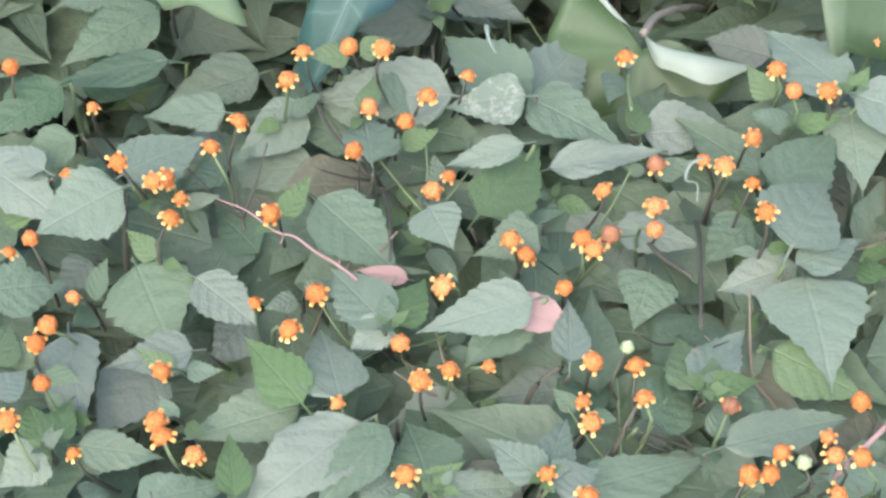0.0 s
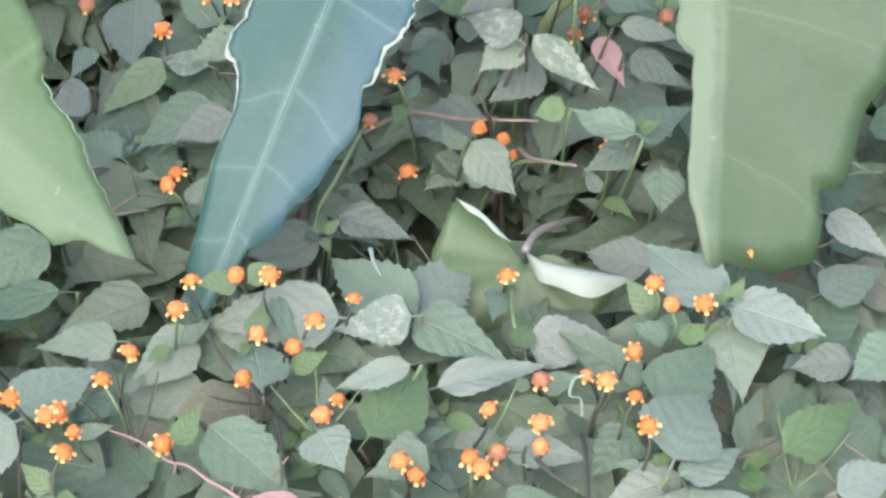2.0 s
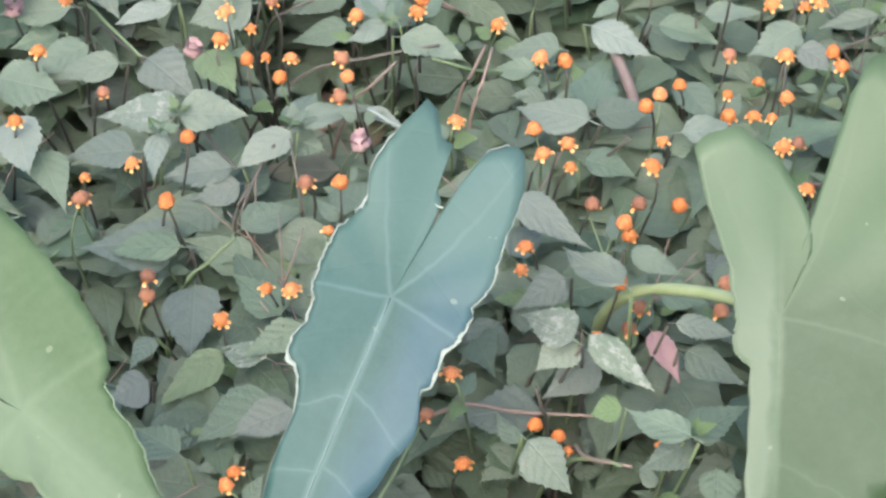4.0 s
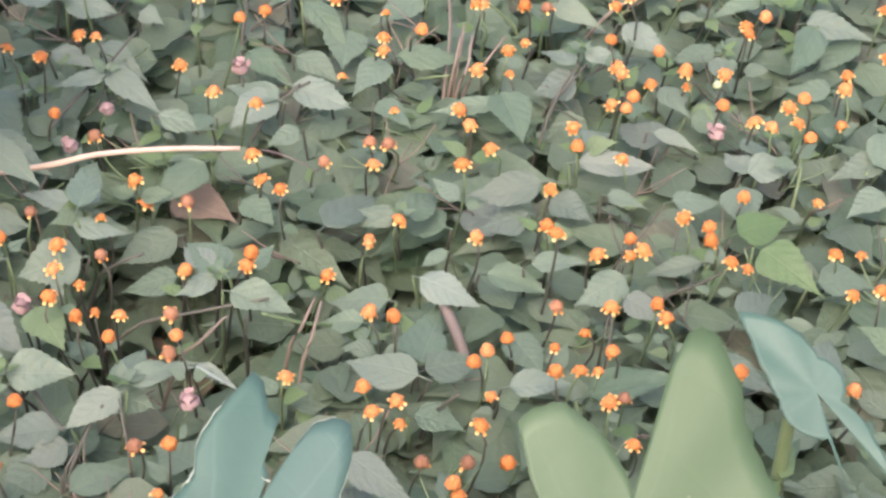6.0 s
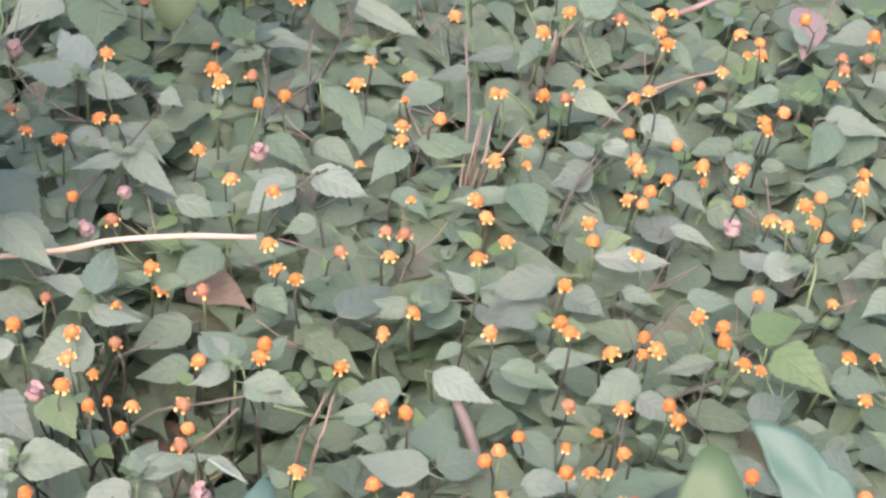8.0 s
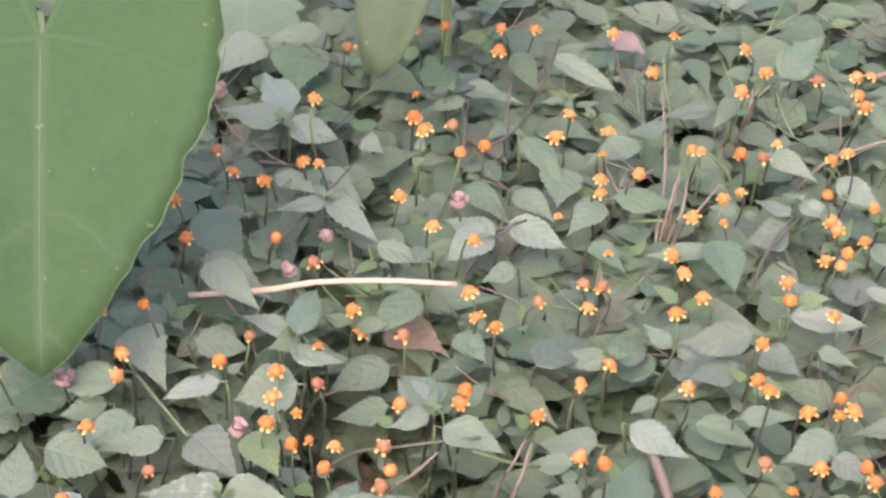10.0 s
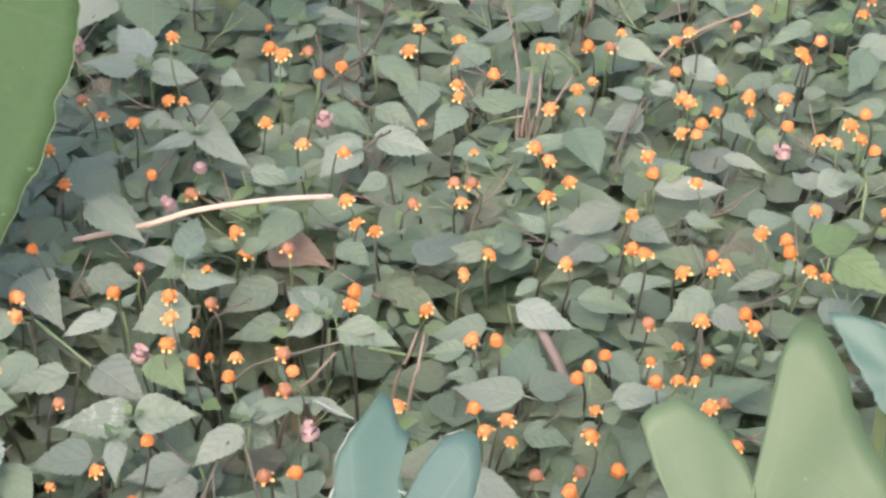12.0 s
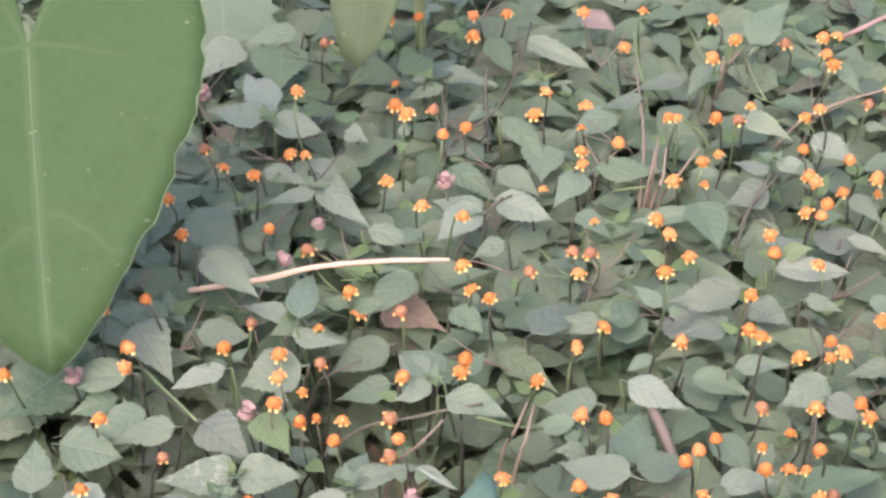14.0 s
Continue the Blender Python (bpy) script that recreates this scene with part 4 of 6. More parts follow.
leaf((-0.113, 1.204, 0.336), (-0.070, 1.205, 0.332), 0.61, "pale")
leaf((0.139, 1.205, 0.326), (0.162, 1.272, 0.322), 0.42, "green")
leaf((-0.212, 1.206, 0.337), (-0.201, 1.158, 0.333), 0.56, "pale")
leaf((0.001, 1.206, 0.333), (0.026, 1.187, 0.329), 0.30, "pale")
leaf((0.449, 1.206, 0.306), (0.425, 1.207, 0.310), 0.40, "green")
leaf((-0.113, 1.209, 0.334), (-0.170, 1.221, 0.330), 0.50, "mottled")
leaf((0.342, 1.217, 0.338), (0.378, 1.253, 0.334), 0.40, "grey")
leaf((-0.245, 1.217, 0.322), (-0.244, 1.257, 0.340), 0.60, "green")
leaf((0.199, 1.232, 0.322), (0.216, 1.200, 0.318), 0.65, "green")
leaf((0.274, 1.244, 0.338), (0.298, 1.223, 0.334), 0.57, "grey")
leaf((0.405, 1.250, 0.295), (0.356, 1.246, 0.291), 0.51, "green")
leaf((0.109, 1.256, 0.319), (0.080, 1.266, 0.315), 0.52, "green")
leaf((-0.097, 1.265, 0.337), (-0.078, 1.229, 0.333), 0.64, "young")
leaf((-0.230, 1.266, 0.322), (-0.189, 1.254, 0.318), 0.71, "green")
leaf((0.405, 1.268, 0.323), (0.448, 1.270, 0.319), 0.53, "green")
leaf((0.278, 1.270, 0.334), (0.242, 1.249, 0.330), 0.59, "pale")
leaf((0.025, 1.272, 0.337), (0.065, 1.251, 0.333), 0.55, "pale")
leaf((0.126, 1.275, 0.321), (0.086, 1.290, 0.317), 0.67, "green")
leaf((0.146, 1.275, 0.338), (0.182, 1.253, 0.334), 0.53, "pale")
leaf((-0.136, 1.278, 0.324), (-0.105, 1.243, 0.320), 0.65, "grey")
leaf((-0.154, 1.279, 0.320), (-0.200, 1.275, 0.316), 0.44, "green")
leaf((0.219, 1.284, 0.336), (0.259, 1.290, 0.332), 0.35, "pale")
leaf((0.370, 1.285, 0.339), (0.402, 1.244, 0.335), 0.55, "young")
leaf((0.017, 1.289, 0.336), (-0.010, 1.277, 0.332), 0.48, "pale")
leaf((0.022, 1.290, 0.339), (-0.005, 1.337, 0.335), 0.45, "green")
leaf((0.192, 1.295, 0.322), (0.232, 1.279, 0.318), 0.48, "green")
leaf((0.335, 1.296, 0.322), (0.295, 1.291, 0.318), 0.36, "grey")
leaf((0.016, 1.298, 0.338), (-0.008, 1.336, 0.334), 0.37, "pale")
leaf((-0.175, 1.301, 0.320), (-0.210, 1.276, 0.316), 0.48, "green")
leaf((0.359, 1.307, 0.336), (0.402, 1.328, 0.332), 0.53, "young")
leaf((-0.120, 1.313, 0.340), (-0.159, 1.304, 0.336), 0.43, "pale")
leaf((-0.194, 1.315, 0.319), (-0.227, 1.310, 0.315), 0.61, "green")
leaf((-0.069, 1.316, 0.336), (-0.111, 1.308, 0.332), 0.82, "green")
leaf((-0.185, 1.318, 0.337), (-0.233, 1.320, 0.333), 0.52, "pale")
leaf((0.169, 1.324, 0.320), (0.151, 1.315, 0.316), 0.51, "green")
leaf((-0.009, 1.343, 0.295), (-0.049, 1.341, 0.291), 0.53, "green")
leaf((-0.070, 1.343, 0.356), (-0.059, 1.413, 0.352), 0.31, "green")
leaf((-0.075, 1.347, 0.339), (-0.037, 1.344, 0.335), 0.41, "pale")
leaf((0.323, 1.348, 0.334), (0.362, 1.354, 0.330), 0.45, "green")
leaf((0.090, 1.353, 0.324), (0.131, 1.399, 0.320), 0.45, "grey")
leaf((0.280, 1.356, 0.336), (0.308, 1.348, 0.332), 0.43, "green")
leaf((0.228, 1.359, 0.321), (0.193, 1.356, 0.317), 0.72, "grey")
leaf((0.473, 1.362, 0.322), (0.444, 1.344, 0.318), 0.57, "green")
leaf((0.374, 1.363, 0.332), (0.372, 1.322, 0.328), 0.68, "green")
leaf((0.493, 1.364, 0.299), (0.468, 1.349, 0.293), 0.80, "green")
leaf((-0.140, 1.365, 0.332), (-0.102, 1.366, 0.328), 0.61, "grey")
leaf((0.142, 1.365, 0.320), (0.175, 1.403, 0.316), 0.43, "green")
leaf((0.140, 1.367, 0.320), (0.085, 1.366, 0.316), 0.31, "green")
leaf((-0.070, 1.367, 0.338), (-0.092, 1.355, 0.334), 0.67, "green")
leaf((0.378, 1.368, 0.340), (0.418, 1.378, 0.336), 0.52, "pale")
leaf((-0.070, 1.370, 0.336), (-0.119, 1.411, 0.332), 0.30, "pale")
leaf((-0.224, 1.371, 0.307), (-0.287, 1.341, 0.287), 0.70, "dark")
leaf((0.238, 1.372, 0.337), (0.185, 1.368, 0.333), 0.46, "grey")
leaf((0.245, 1.375, 0.320), (0.270, 1.354, 0.316), 0.65, "grey")
leaf((0.174, 1.376, 0.301), (0.145, 1.398, 0.297), 0.72, "green")
leaf((-0.078, 1.378, 0.326), (-0.034, 1.367, 0.322), 0.33, "green")
leaf((0.385, 1.378, 0.333), (0.371, 1.409, 0.329), 0.58, "pale")
leaf((0.218, 1.382, 0.299), (0.179, 1.397, 0.295), 0.63, "grey")
leaf((0.037, 1.385, 0.325), (0.057, 1.359, 0.321), 0.58, "green")
leaf((-0.071, 1.386, 0.323), (-0.063, 1.441, 0.319), 0.39, "pale")
leaf((-0.184, 1.388, 0.326), (-0.159, 1.333, 0.322), 0.56, "pale")
leaf((-0.008, 1.389, 0.294), (-0.049, 1.370, 0.290), 0.57, "green")
leaf((0.472, 1.389, 0.326), (0.509, 1.416, 0.333), 0.60, "green")
leaf((-0.261, 1.390, 0.273), (-0.308, 1.348, 0.254), 0.80, "green")
leaf((0.266, 1.394, 0.337), (0.320, 1.390, 0.333), 0.36, "pale")
leaf((0.392, 1.396, 0.333), (0.390, 1.431, 0.329), 0.50, "pale")
leaf((0.481, 1.397, 0.324), (0.441, 1.385, 0.320), 0.48, "grey")
leaf((-0.215, 1.400, 0.301), (-0.273, 1.373, 0.281), 0.50, "green")
leaf((0.272, 1.410, 0.338), (0.299, 1.441, 0.334), 0.53, "pale")
leaf((-0.163, 1.417, 0.310), (-0.210, 1.426, 0.317), 0.50, "green")
leaf((-0.134, 1.421, 0.358), (-0.095, 1.376, 0.354), 0.43, "pale")
leaf((0.324, 1.428, 0.335), (0.356, 1.412, 0.331), 0.30, "pale")
leaf((0.013, 1.430, 0.325), (-0.020, 1.396, 0.321), 0.55, "green")
leaf((0.332, 1.432, 0.323), (0.299, 1.466, 0.319), 0.57, "grey")
leaf((-0.206, 1.434, 0.301), (-0.164, 1.435, 0.304), 0.50, "green")
leaf((0.079, 1.443, 0.340), (0.056, 1.433, 0.336), 0.60, "green")
leaf((0.357, 1.459, 0.325), (0.383, 1.446, 0.321), 0.69, "green")
leaf((-0.138, 1.463, 0.335), (-0.093, 1.426, 0.331), 0.45, "pale")
leaf((0.177, 1.464, 0.299), (0.203, 1.521, 0.295), 0.36, "green")
leaf((-0.018, 1.475, 0.335), (0.024, 1.465, 0.331), 0.41, "pale")
leaf((0.339, 1.480, 0.337), (0.356, 1.450, 0.333), 0.49, "green")
leaf((-0.152, 1.480, 0.303), (-0.190, 1.446, 0.289), 0.70, "green")
leaf((0.067, 1.484, 0.338), (0.030, 1.512, 0.334), 0.43, "pale")
leaf((0.224, 1.486, 0.334), (0.234, 1.436, 0.330), 0.57, "green")
leaf((0.223, 1.489, 0.324), (0.174, 1.487, 0.320), 0.30, "green")
leaf((0.467, 1.491, 0.320), (0.429, 1.506, 0.316), 0.45, "green")
leaf((0.065, 1.492, 0.337), (0.033, 1.465, 0.333), 0.64, "pale")
leaf((0.138, 1.498, 0.323), (0.160, 1.468, 0.319), 0.48, "green")
leaf((0.078, 1.507, 0.334), (0.117, 1.483, 0.330), 0.54, "pale")
leaf((0.115, 1.515, 0.299), (0.073, 1.495, 0.295), 0.59, "green")
leaf((0.283, 1.515, 0.325), (0.250, 1.508, 0.321), 0.81, "grey")
leaf((0.386, 1.516, 0.336), (0.392, 1.485, 0.332), 0.58, "green")
leaf((0.283, 1.516, 0.336), (0.257, 1.556, 0.332), 0.30, "pale")
leaf((-0.054, 1.524, 0.338), (-0.098, 1.525, 0.334), 0.36, "pale")
leaf((0.290, 1.526, 0.339), (0.321, 1.508, 0.335), 0.38, "pale")
leaf((0.146, 1.527, 0.338), (0.120, 1.495, 0.334), 0.55, "green")
leaf((-0.124, 1.527, 0.295), (-0.172, 1.492, 0.277), 0.70, "green")
leaf((-0.052, 1.528, 0.340), (-0.016, 1.480, 0.336), 0.34, "pale")
leaf((0.287, 1.530, 0.333), (0.294, 1.576, 0.329), 0.30, "young")
leaf((-0.144, 1.535, 0.323), (-0.113, 1.477, 0.319), 0.55, "green")
leaf((0.155, 1.537, 0.335), (0.210, 1.544, 0.331), 0.35, "green")
leaf((0.466, 1.545, 0.339), (0.436, 1.493, 0.335), 0.39, "green")
leaf((0.398, 1.545, 0.320), (0.436, 1.564, 0.316), 0.50, "green")
leaf((0.393, 1.545, 0.323), (0.358, 1.545, 0.319), 0.51, "green")
leaf((-0.093, 1.556, 0.339), (-0.059, 1.538, 0.335), 0.42, "pale")
leaf((0.462, 1.557, 0.336), (0.516, 1.546, 0.332), 0.48, "pale")
leaf((0.503, 1.557, 0.320), (0.467, 1.527, 0.316), 0.46, "green")
leaf((0.084, 1.559, 0.325), (0.114, 1.534, 0.321), 0.53, "green")
leaf((-0.150, 1.559, 0.300), (-0.186, 1.545, 0.297), 0.60, "green")
leaf((0.325, 1.565, 0.336), (0.355, 1.537, 0.332), 0.51, "pale")
leaf((0.048, 1.569, 0.324), (0.083, 1.530, 0.320), 0.40, "green")
leaf((0.449, 1.576, 0.336), (0.475, 1.636, 0.332), 0.37, "young")
leaf((0.545, 1.577, 0.295), (0.512, 1.566, 0.289), 0.60, "green")
leaf((0.446, 1.582, 0.335), (0.438, 1.628, 0.331), 0.41, "young")
leaf((-0.060, 1.588, 0.322), (-0.026, 1.552, 0.318), 0.42, "pale")
leaf((0.039, 1.591, 0.294), (0.010, 1.580, 0.290), 0.61, "green")
leaf((0.124, 1.595, 0.322), (0.117, 1.554, 0.318), 0.79, "green")
leaf((0.436, 1.598, 0.335), (0.395, 1.582, 0.331), 0.35, "green")
leaf((0.277, 1.601, 0.334), (0.313, 1.575, 0.330), 0.38, "pale")
leaf((0.529, 1.602, 0.335), (0.502, 1.625, 0.331), 0.52, "pale")
leaf((0.538, 1.609, 0.326), (0.577, 1.607, 0.320), 0.50, "young")
leaf((-0.029, 1.612, 0.335), (-0.012, 1.602, 0.331), 0.82, "pale")
leaf((-0.022, 1.620, 0.338), (-0.038, 1.650, 0.334), 0.56, "young")
leaf((0.094, 1.621, 0.333), (0.122, 1.569, 0.329), 0.36, "green")
leaf((0.049, 1.622, 0.301), (0.087, 1.711, 0.297), 0.43, "grey")
leaf((-0.090, 1.630, 0.338), (-0.140, 1.662, 0.334), 0.45, "pale")
leaf((0.244, 1.631, 0.298), (0.193, 1.639, 0.294), 0.42, "grey")
leaf((0.204, 1.633, 0.336), (0.170, 1.637, 0.332), 0.45, "grey")
leaf((-0.086, 1.635, 0.334), (-0.047, 1.621, 0.330), 0.58, "pale")
leaf((0.183, 1.636, 0.322), (0.142, 1.612, 0.318), 0.50, "green")
leaf((0.331, 1.636, 0.318), (0.311, 1.659, 0.314), 0.48, "green")
leaf((-0.082, 1.648, 0.336), (-0.108, 1.716, 0.332), 0.37, "pale")
leaf((0.364, 1.661, 0.340), (0.376, 1.623, 0.336), 0.34, "green")
leaf((0.242, 1.664, 0.333), (0.197, 1.660, 0.329), 0.35, "grey")
leaf((0.050, 1.668, 0.336), (0.020, 1.663, 0.332), 0.44, "green")
leaf((0.038, 1.672, 0.338), (0.014, 1.708, 0.334), 0.51, "green")
leaf((0.038, 1.675, 0.337), (0.066, 1.734, 0.333), 0.34, "green")
leaf((0.033, 1.677, 0.340), (0.021, 1.743, 0.336), 0.41, "young")
leaf((0.261, 1.677, 0.335), (0.242, 1.647, 0.331), 0.44, "green")
leaf((0.527, 1.681, 0.337), (0.490, 1.676, 0.333), 0.61, "grey")
leaf((0.045, 1.692, 0.333), (0.096, 1.676, 0.329), 0.38, "pale")
leaf((0.303, 1.708, 0.334), (0.342, 1.745, 0.353), 0.50, "green")
leaf((0.321, 1.732, 0.339), (0.299, 1.701, 0.335), 0.53, "pale")
leaf((0.122, 1.742, 0.332), (0.172, 1.699, 0.328), 0.30, "pale")
leaf((0.094, 1.763, 0.323), (0.109, 1.717, 0.319), 0.42, "green")
leaf((-0.077, 1.765, 0.325), (-0.082, 1.704, 0.321), 0.74, "green")
leaf((-0.064, 1.769, 0.336), (-0.110, 1.763, 0.332), 0.40, "green")
leaf((-0.113, 1.781, 0.322), (-0.156, 1.737, 0.318), 0.58, "pale")
leaf((0.437, 1.792, 0.298), (0.404, 1.737, 0.294), 0.49, "dark")
leaf((-0.128, 1.878, 0.331), (-0.128, 1.772, 0.282), 0.80, "green")
bare_shoot(*((-0.102, 1.500, 0.300), (-0.061, 1.541, 0.325), (-0.032, 1.581, 0.338)), "dark")
bare_shoot(*((0.044, 1.476, 0.300), (0.061, 1.488, 0.325), (0.083, 1.502, 0.338)), "dark")
bare_shoot(*((0.052, 1.632, 0.300), (0.087, 1.641, 0.325), (0.110, 1.679, 0.338)), "dark")
bare_shoot(*((0.045, 1.617, 0.300), (0.050, 1.636, 0.325), (0.048, 1.656, 0.338)), "dark")
bare_shoot(*((0.252, 1.471, 0.300), (0.269, 1.497, 0.325), (0.285, 1.513, 0.338)), "dark")
bare_shoot(*((0.321, 1.628, 0.300), (0.358, 1.626, 0.325), (0.396, 1.622, 0.338)), "dry")
bare_shoot(*((0.083, 1.652, 0.300), (0.084, 1.674, 0.325), (0.087, 1.694, 0.338)), "dark")
bare_shoot(*((0.544, 1.608, 0.300), (0.546, 1.578, 0.325), (0.555, 1.573, 0.338)), "dark")
bare_shoot(*((0.300, 1.278, 0.300), (0.330, 1.271, 0.325), (0.347, 1.268, 0.338)), "dark")
bare_shoot(*((0.301, 1.227, 0.300), (0.293, 1.229, 0.325), (0.290, 1.233, 0.338)), "dark")
bare_shoot(*((0.276, 1.292, 0.300), (0.274, 1.288, 0.325), (0.278, 1.285, 0.338)), "dark")
bare_shoot(*((0.258, 1.215, 0.300), (0.262, 1.224, 0.325), (0.264, 1.236, 0.338)), "dark")
bare_shoot(*((-0.041, 1.282, 0.300), (0.002, 1.267, 0.325), (0.049, 1.261, 0.338)), "dark")
bare_shoot(*((-0.010, 1.247, 0.300), (0.005, 1.238, 0.325), (0.022, 1.246, 0.338)), "dry")
bare_shoot(*((0.099, 1.269, 0.300), (0.069, 1.251, 0.325), (0.044, 1.247, 0.338)), "green")
bare_shoot(*((0.060, 1.251, 0.300), (0.069, 1.248, 0.325), (0.078, 1.259, 0.338)), "dry")
bare_shoot(*((0.189, 1.533, 0.300), (0.200, 1.592, 0.325), (0.206, 1.692, 0.338)), "dry")
bare_shoot(*((0.197, 1.540, 0.300), (0.202, 1.547, 0.325), (0.208, 1.572, 0.338)), "dry")
bare_shoot(*((0.412, 1.370, 0.300), (0.419, 1.382, 0.325), (0.421, 1.400, 0.338)), "green")
bare_shoot(*((0.270, 1.681, 0.300), (0.273, 1.674, 0.325), (0.277, 1.686, 0.338)), "dry")
bare_shoot(*((0.423, 1.366, 0.300), (0.427, 1.343, 0.325), (0.436, 1.336, 0.338)), "dry")
bare_shoot(*((0.224, 1.590, 0.300), (0.226, 1.579, 0.325), (0.220, 1.582, 0.338)), "green")
bare_shoot(*((-0.148, 0.726, 0.300), (-0.146, 0.729, 0.325), (-0.144, 0.737, 0.338)), "dark")
bare_shoot(*((-0.067, 0.841, 0.300), (-0.054, 0.790, 0.325), (-0.044, 0.762, 0.338)), "dark")
bare_shoot(*((0.120, 0.744, 0.300), (0.116, 0.696, 0.325), (0.112, 0.653, 0.338)), "dark")
bare_shoot(*((0.125, 0.751, 0.300), (0.127, 0.743, 0.325), (0.130, 0.745, 0.338)), "dark")
bare_shoot(*((-0.028, 0.769, 0.300), (-0.024, 0.726, 0.325), (-0.024, 0.695, 0.338)), "dark")
bare_shoot(*((0.035, 0.638, 0.300), (0.040, 0.634, 0.325), (0.049, 0.633, 0.338)), "dark")
bare_shoot(*((0.070, 0.606, 0.300), (0.075, 0.606, 0.325), (0.082, 0.613, 0.338)), "dark")
bare_shoot(*((0.166, 0.762, 0.300), (0.165, 0.730, 0.325), (0.164, 0.706, 0.338)), "dark")
bare_shoot(*((0.089, 0.738, 0.300), (0.101, 0.702, 0.325), (0.110, 0.682, 0.338)), "dark")
bare_shoot(*((0.094, 0.846, 0.300), (0.091, 0.809, 0.325), (0.090, 0.784, 0.338)), "green")
bare_shoot(*((-0.078, 1.136, 0.300), (-0.065, 1.158, 0.325), (-0.054, 1.168, 0.338)), "dark")
bare_shoot(*((-0.039, 1.144, 0.300), (-0.042, 1.157, 0.325), (-0.045, 1.173, 0.338)), "dark")
bare_shoot(*((-0.108, 1.086, 0.300), (-0.093, 1.079, 0.325), (-0.076, 1.085, 0.338)), "green")
bare_shoot(*((-0.173, 1.346, 0.300), (-0.153, 1.293, 0.325), (-0.135, 1.259, 0.338)), "dark")
bare_shoot(*((-0.103, 1.232, 0.300), (-0.089, 1.181, 0.325), (-0.077, 1.148, 0.338)), "dark")
bare_shoot(*((0.067, 1.233, 0.300), (0.074, 1.235, 0.325), (0.082, 1.256, 0.338)), "dry")
bare_shoot(*((0.034, 1.258, 0.300), (0.033, 1.244, 0.325), (0.034, 1.244, 0.338)), "dark")
bare_shoot(*((0.273, 1.280, 0.300), (0.273, 1.274, 0.325), (0.276, 1.277, 0.338)), "dark")
bare_shoot(*((0.141, 1.179, 0.300), (0.149, 1.164, 0.325), (0.159, 1.161, 0.338)), "dark")
bare_shoot(*((0.087, 0.999, 0.300), (0.103, 0.994, 0.325), (0.113, 0.996, 0.338)), "dark")
bare_shoot(*((0.093, 0.962, 0.300), (0.089, 0.952, 0.325), (0.086, 0.954, 0.338)), "dark")
bare_shoot(*((0.043, 0.994, 0.285), (0.079, 0.973, 0.300), (0.119, 0.963, 0.305)), "dry")
bare_shoot(*((-0.005, 0.897, 0.300), (0.009, 0.909, 0.325), (0.023, 0.929, 0.338)), "green")
bare_shoot(*((-0.080, 1.125, 0.300), (-0.077, 1.123, 0.325), (-0.068, 1.133, 0.338)), "dark")
bare_shoot(*((-0.109, 1.085, 0.300), (-0.093, 1.079, 0.325), (-0.078, 1.083, 0.338)), "green")
bare_shoot(*((0.100, 0.931, 0.300), (0.116, 0.911, 0.325), (0.125, 0.894, 0.338)), "green")
bare_shoot(*((0.105, 0.944, 0.300), (0.110, 0.913, 0.325), (0.131, 0.893, 0.338)), "dry")

bare_shoot(*((0.193, 1.535, 0.300), (0.198, 1.540, 0.325), (0.204, 1.557, 0.338)), "dry")
bare_shoot(*((0.198, 1.533, 0.300), (0.206, 1.533, 0.325), (0.212, 1.556, 0.338)), "dry")
bare_shoot(*((0.204, 1.536, 0.300), (0.219, 1.537, 0.325), (0.236, 1.553, 0.338)), "dry")
bare_shoot(*((0.167, 1.548, 0.300), (0.176, 1.522, 0.325), (0.189, 1.505, 0.338)), "green")
bare_shoot(*((0.216, 1.699, 0.300), (0.211, 1.707, 0.325), (0.211, 1.735, 0.338)), "green")
bare_shoot(*((0.103, 1.711, 0.300), (0.116, 1.717, 0.325), (0.129, 1.758, 0.338)), "dark")
bare_shoot(*((0.256, 1.496, 0.300), (0.271, 1.497, 0.325), (0.290, 1.511, 0.338)), "dark")
bare_shoot(*((0.052, 1.522, 0.300), (0.069, 1.507, 0.325), (0.090, 1.504, 0.338)), "dark")
bare_shoot(*((0.254, 1.609, 0.300), (0.240, 1.604, 0.325), (0.228, 1.601, 0.338)), "green")
bare_shoot(*((-0.186, 1.373, 0.300), (-0.162, 1.313, 0.325), (-0.138, 1.261, 0.338)), "green")
bare_shoot(*((0.278, 1.696, 0.300), (0.280, 1.690, 0.325), (0.292, 1.694, 0.338)), "dry")
bare_shoot(*((-0.061, 1.335, 0.300), (-0.048, 1.320, 0.325), (-0.029, 1.314, 0.338)), "dark")

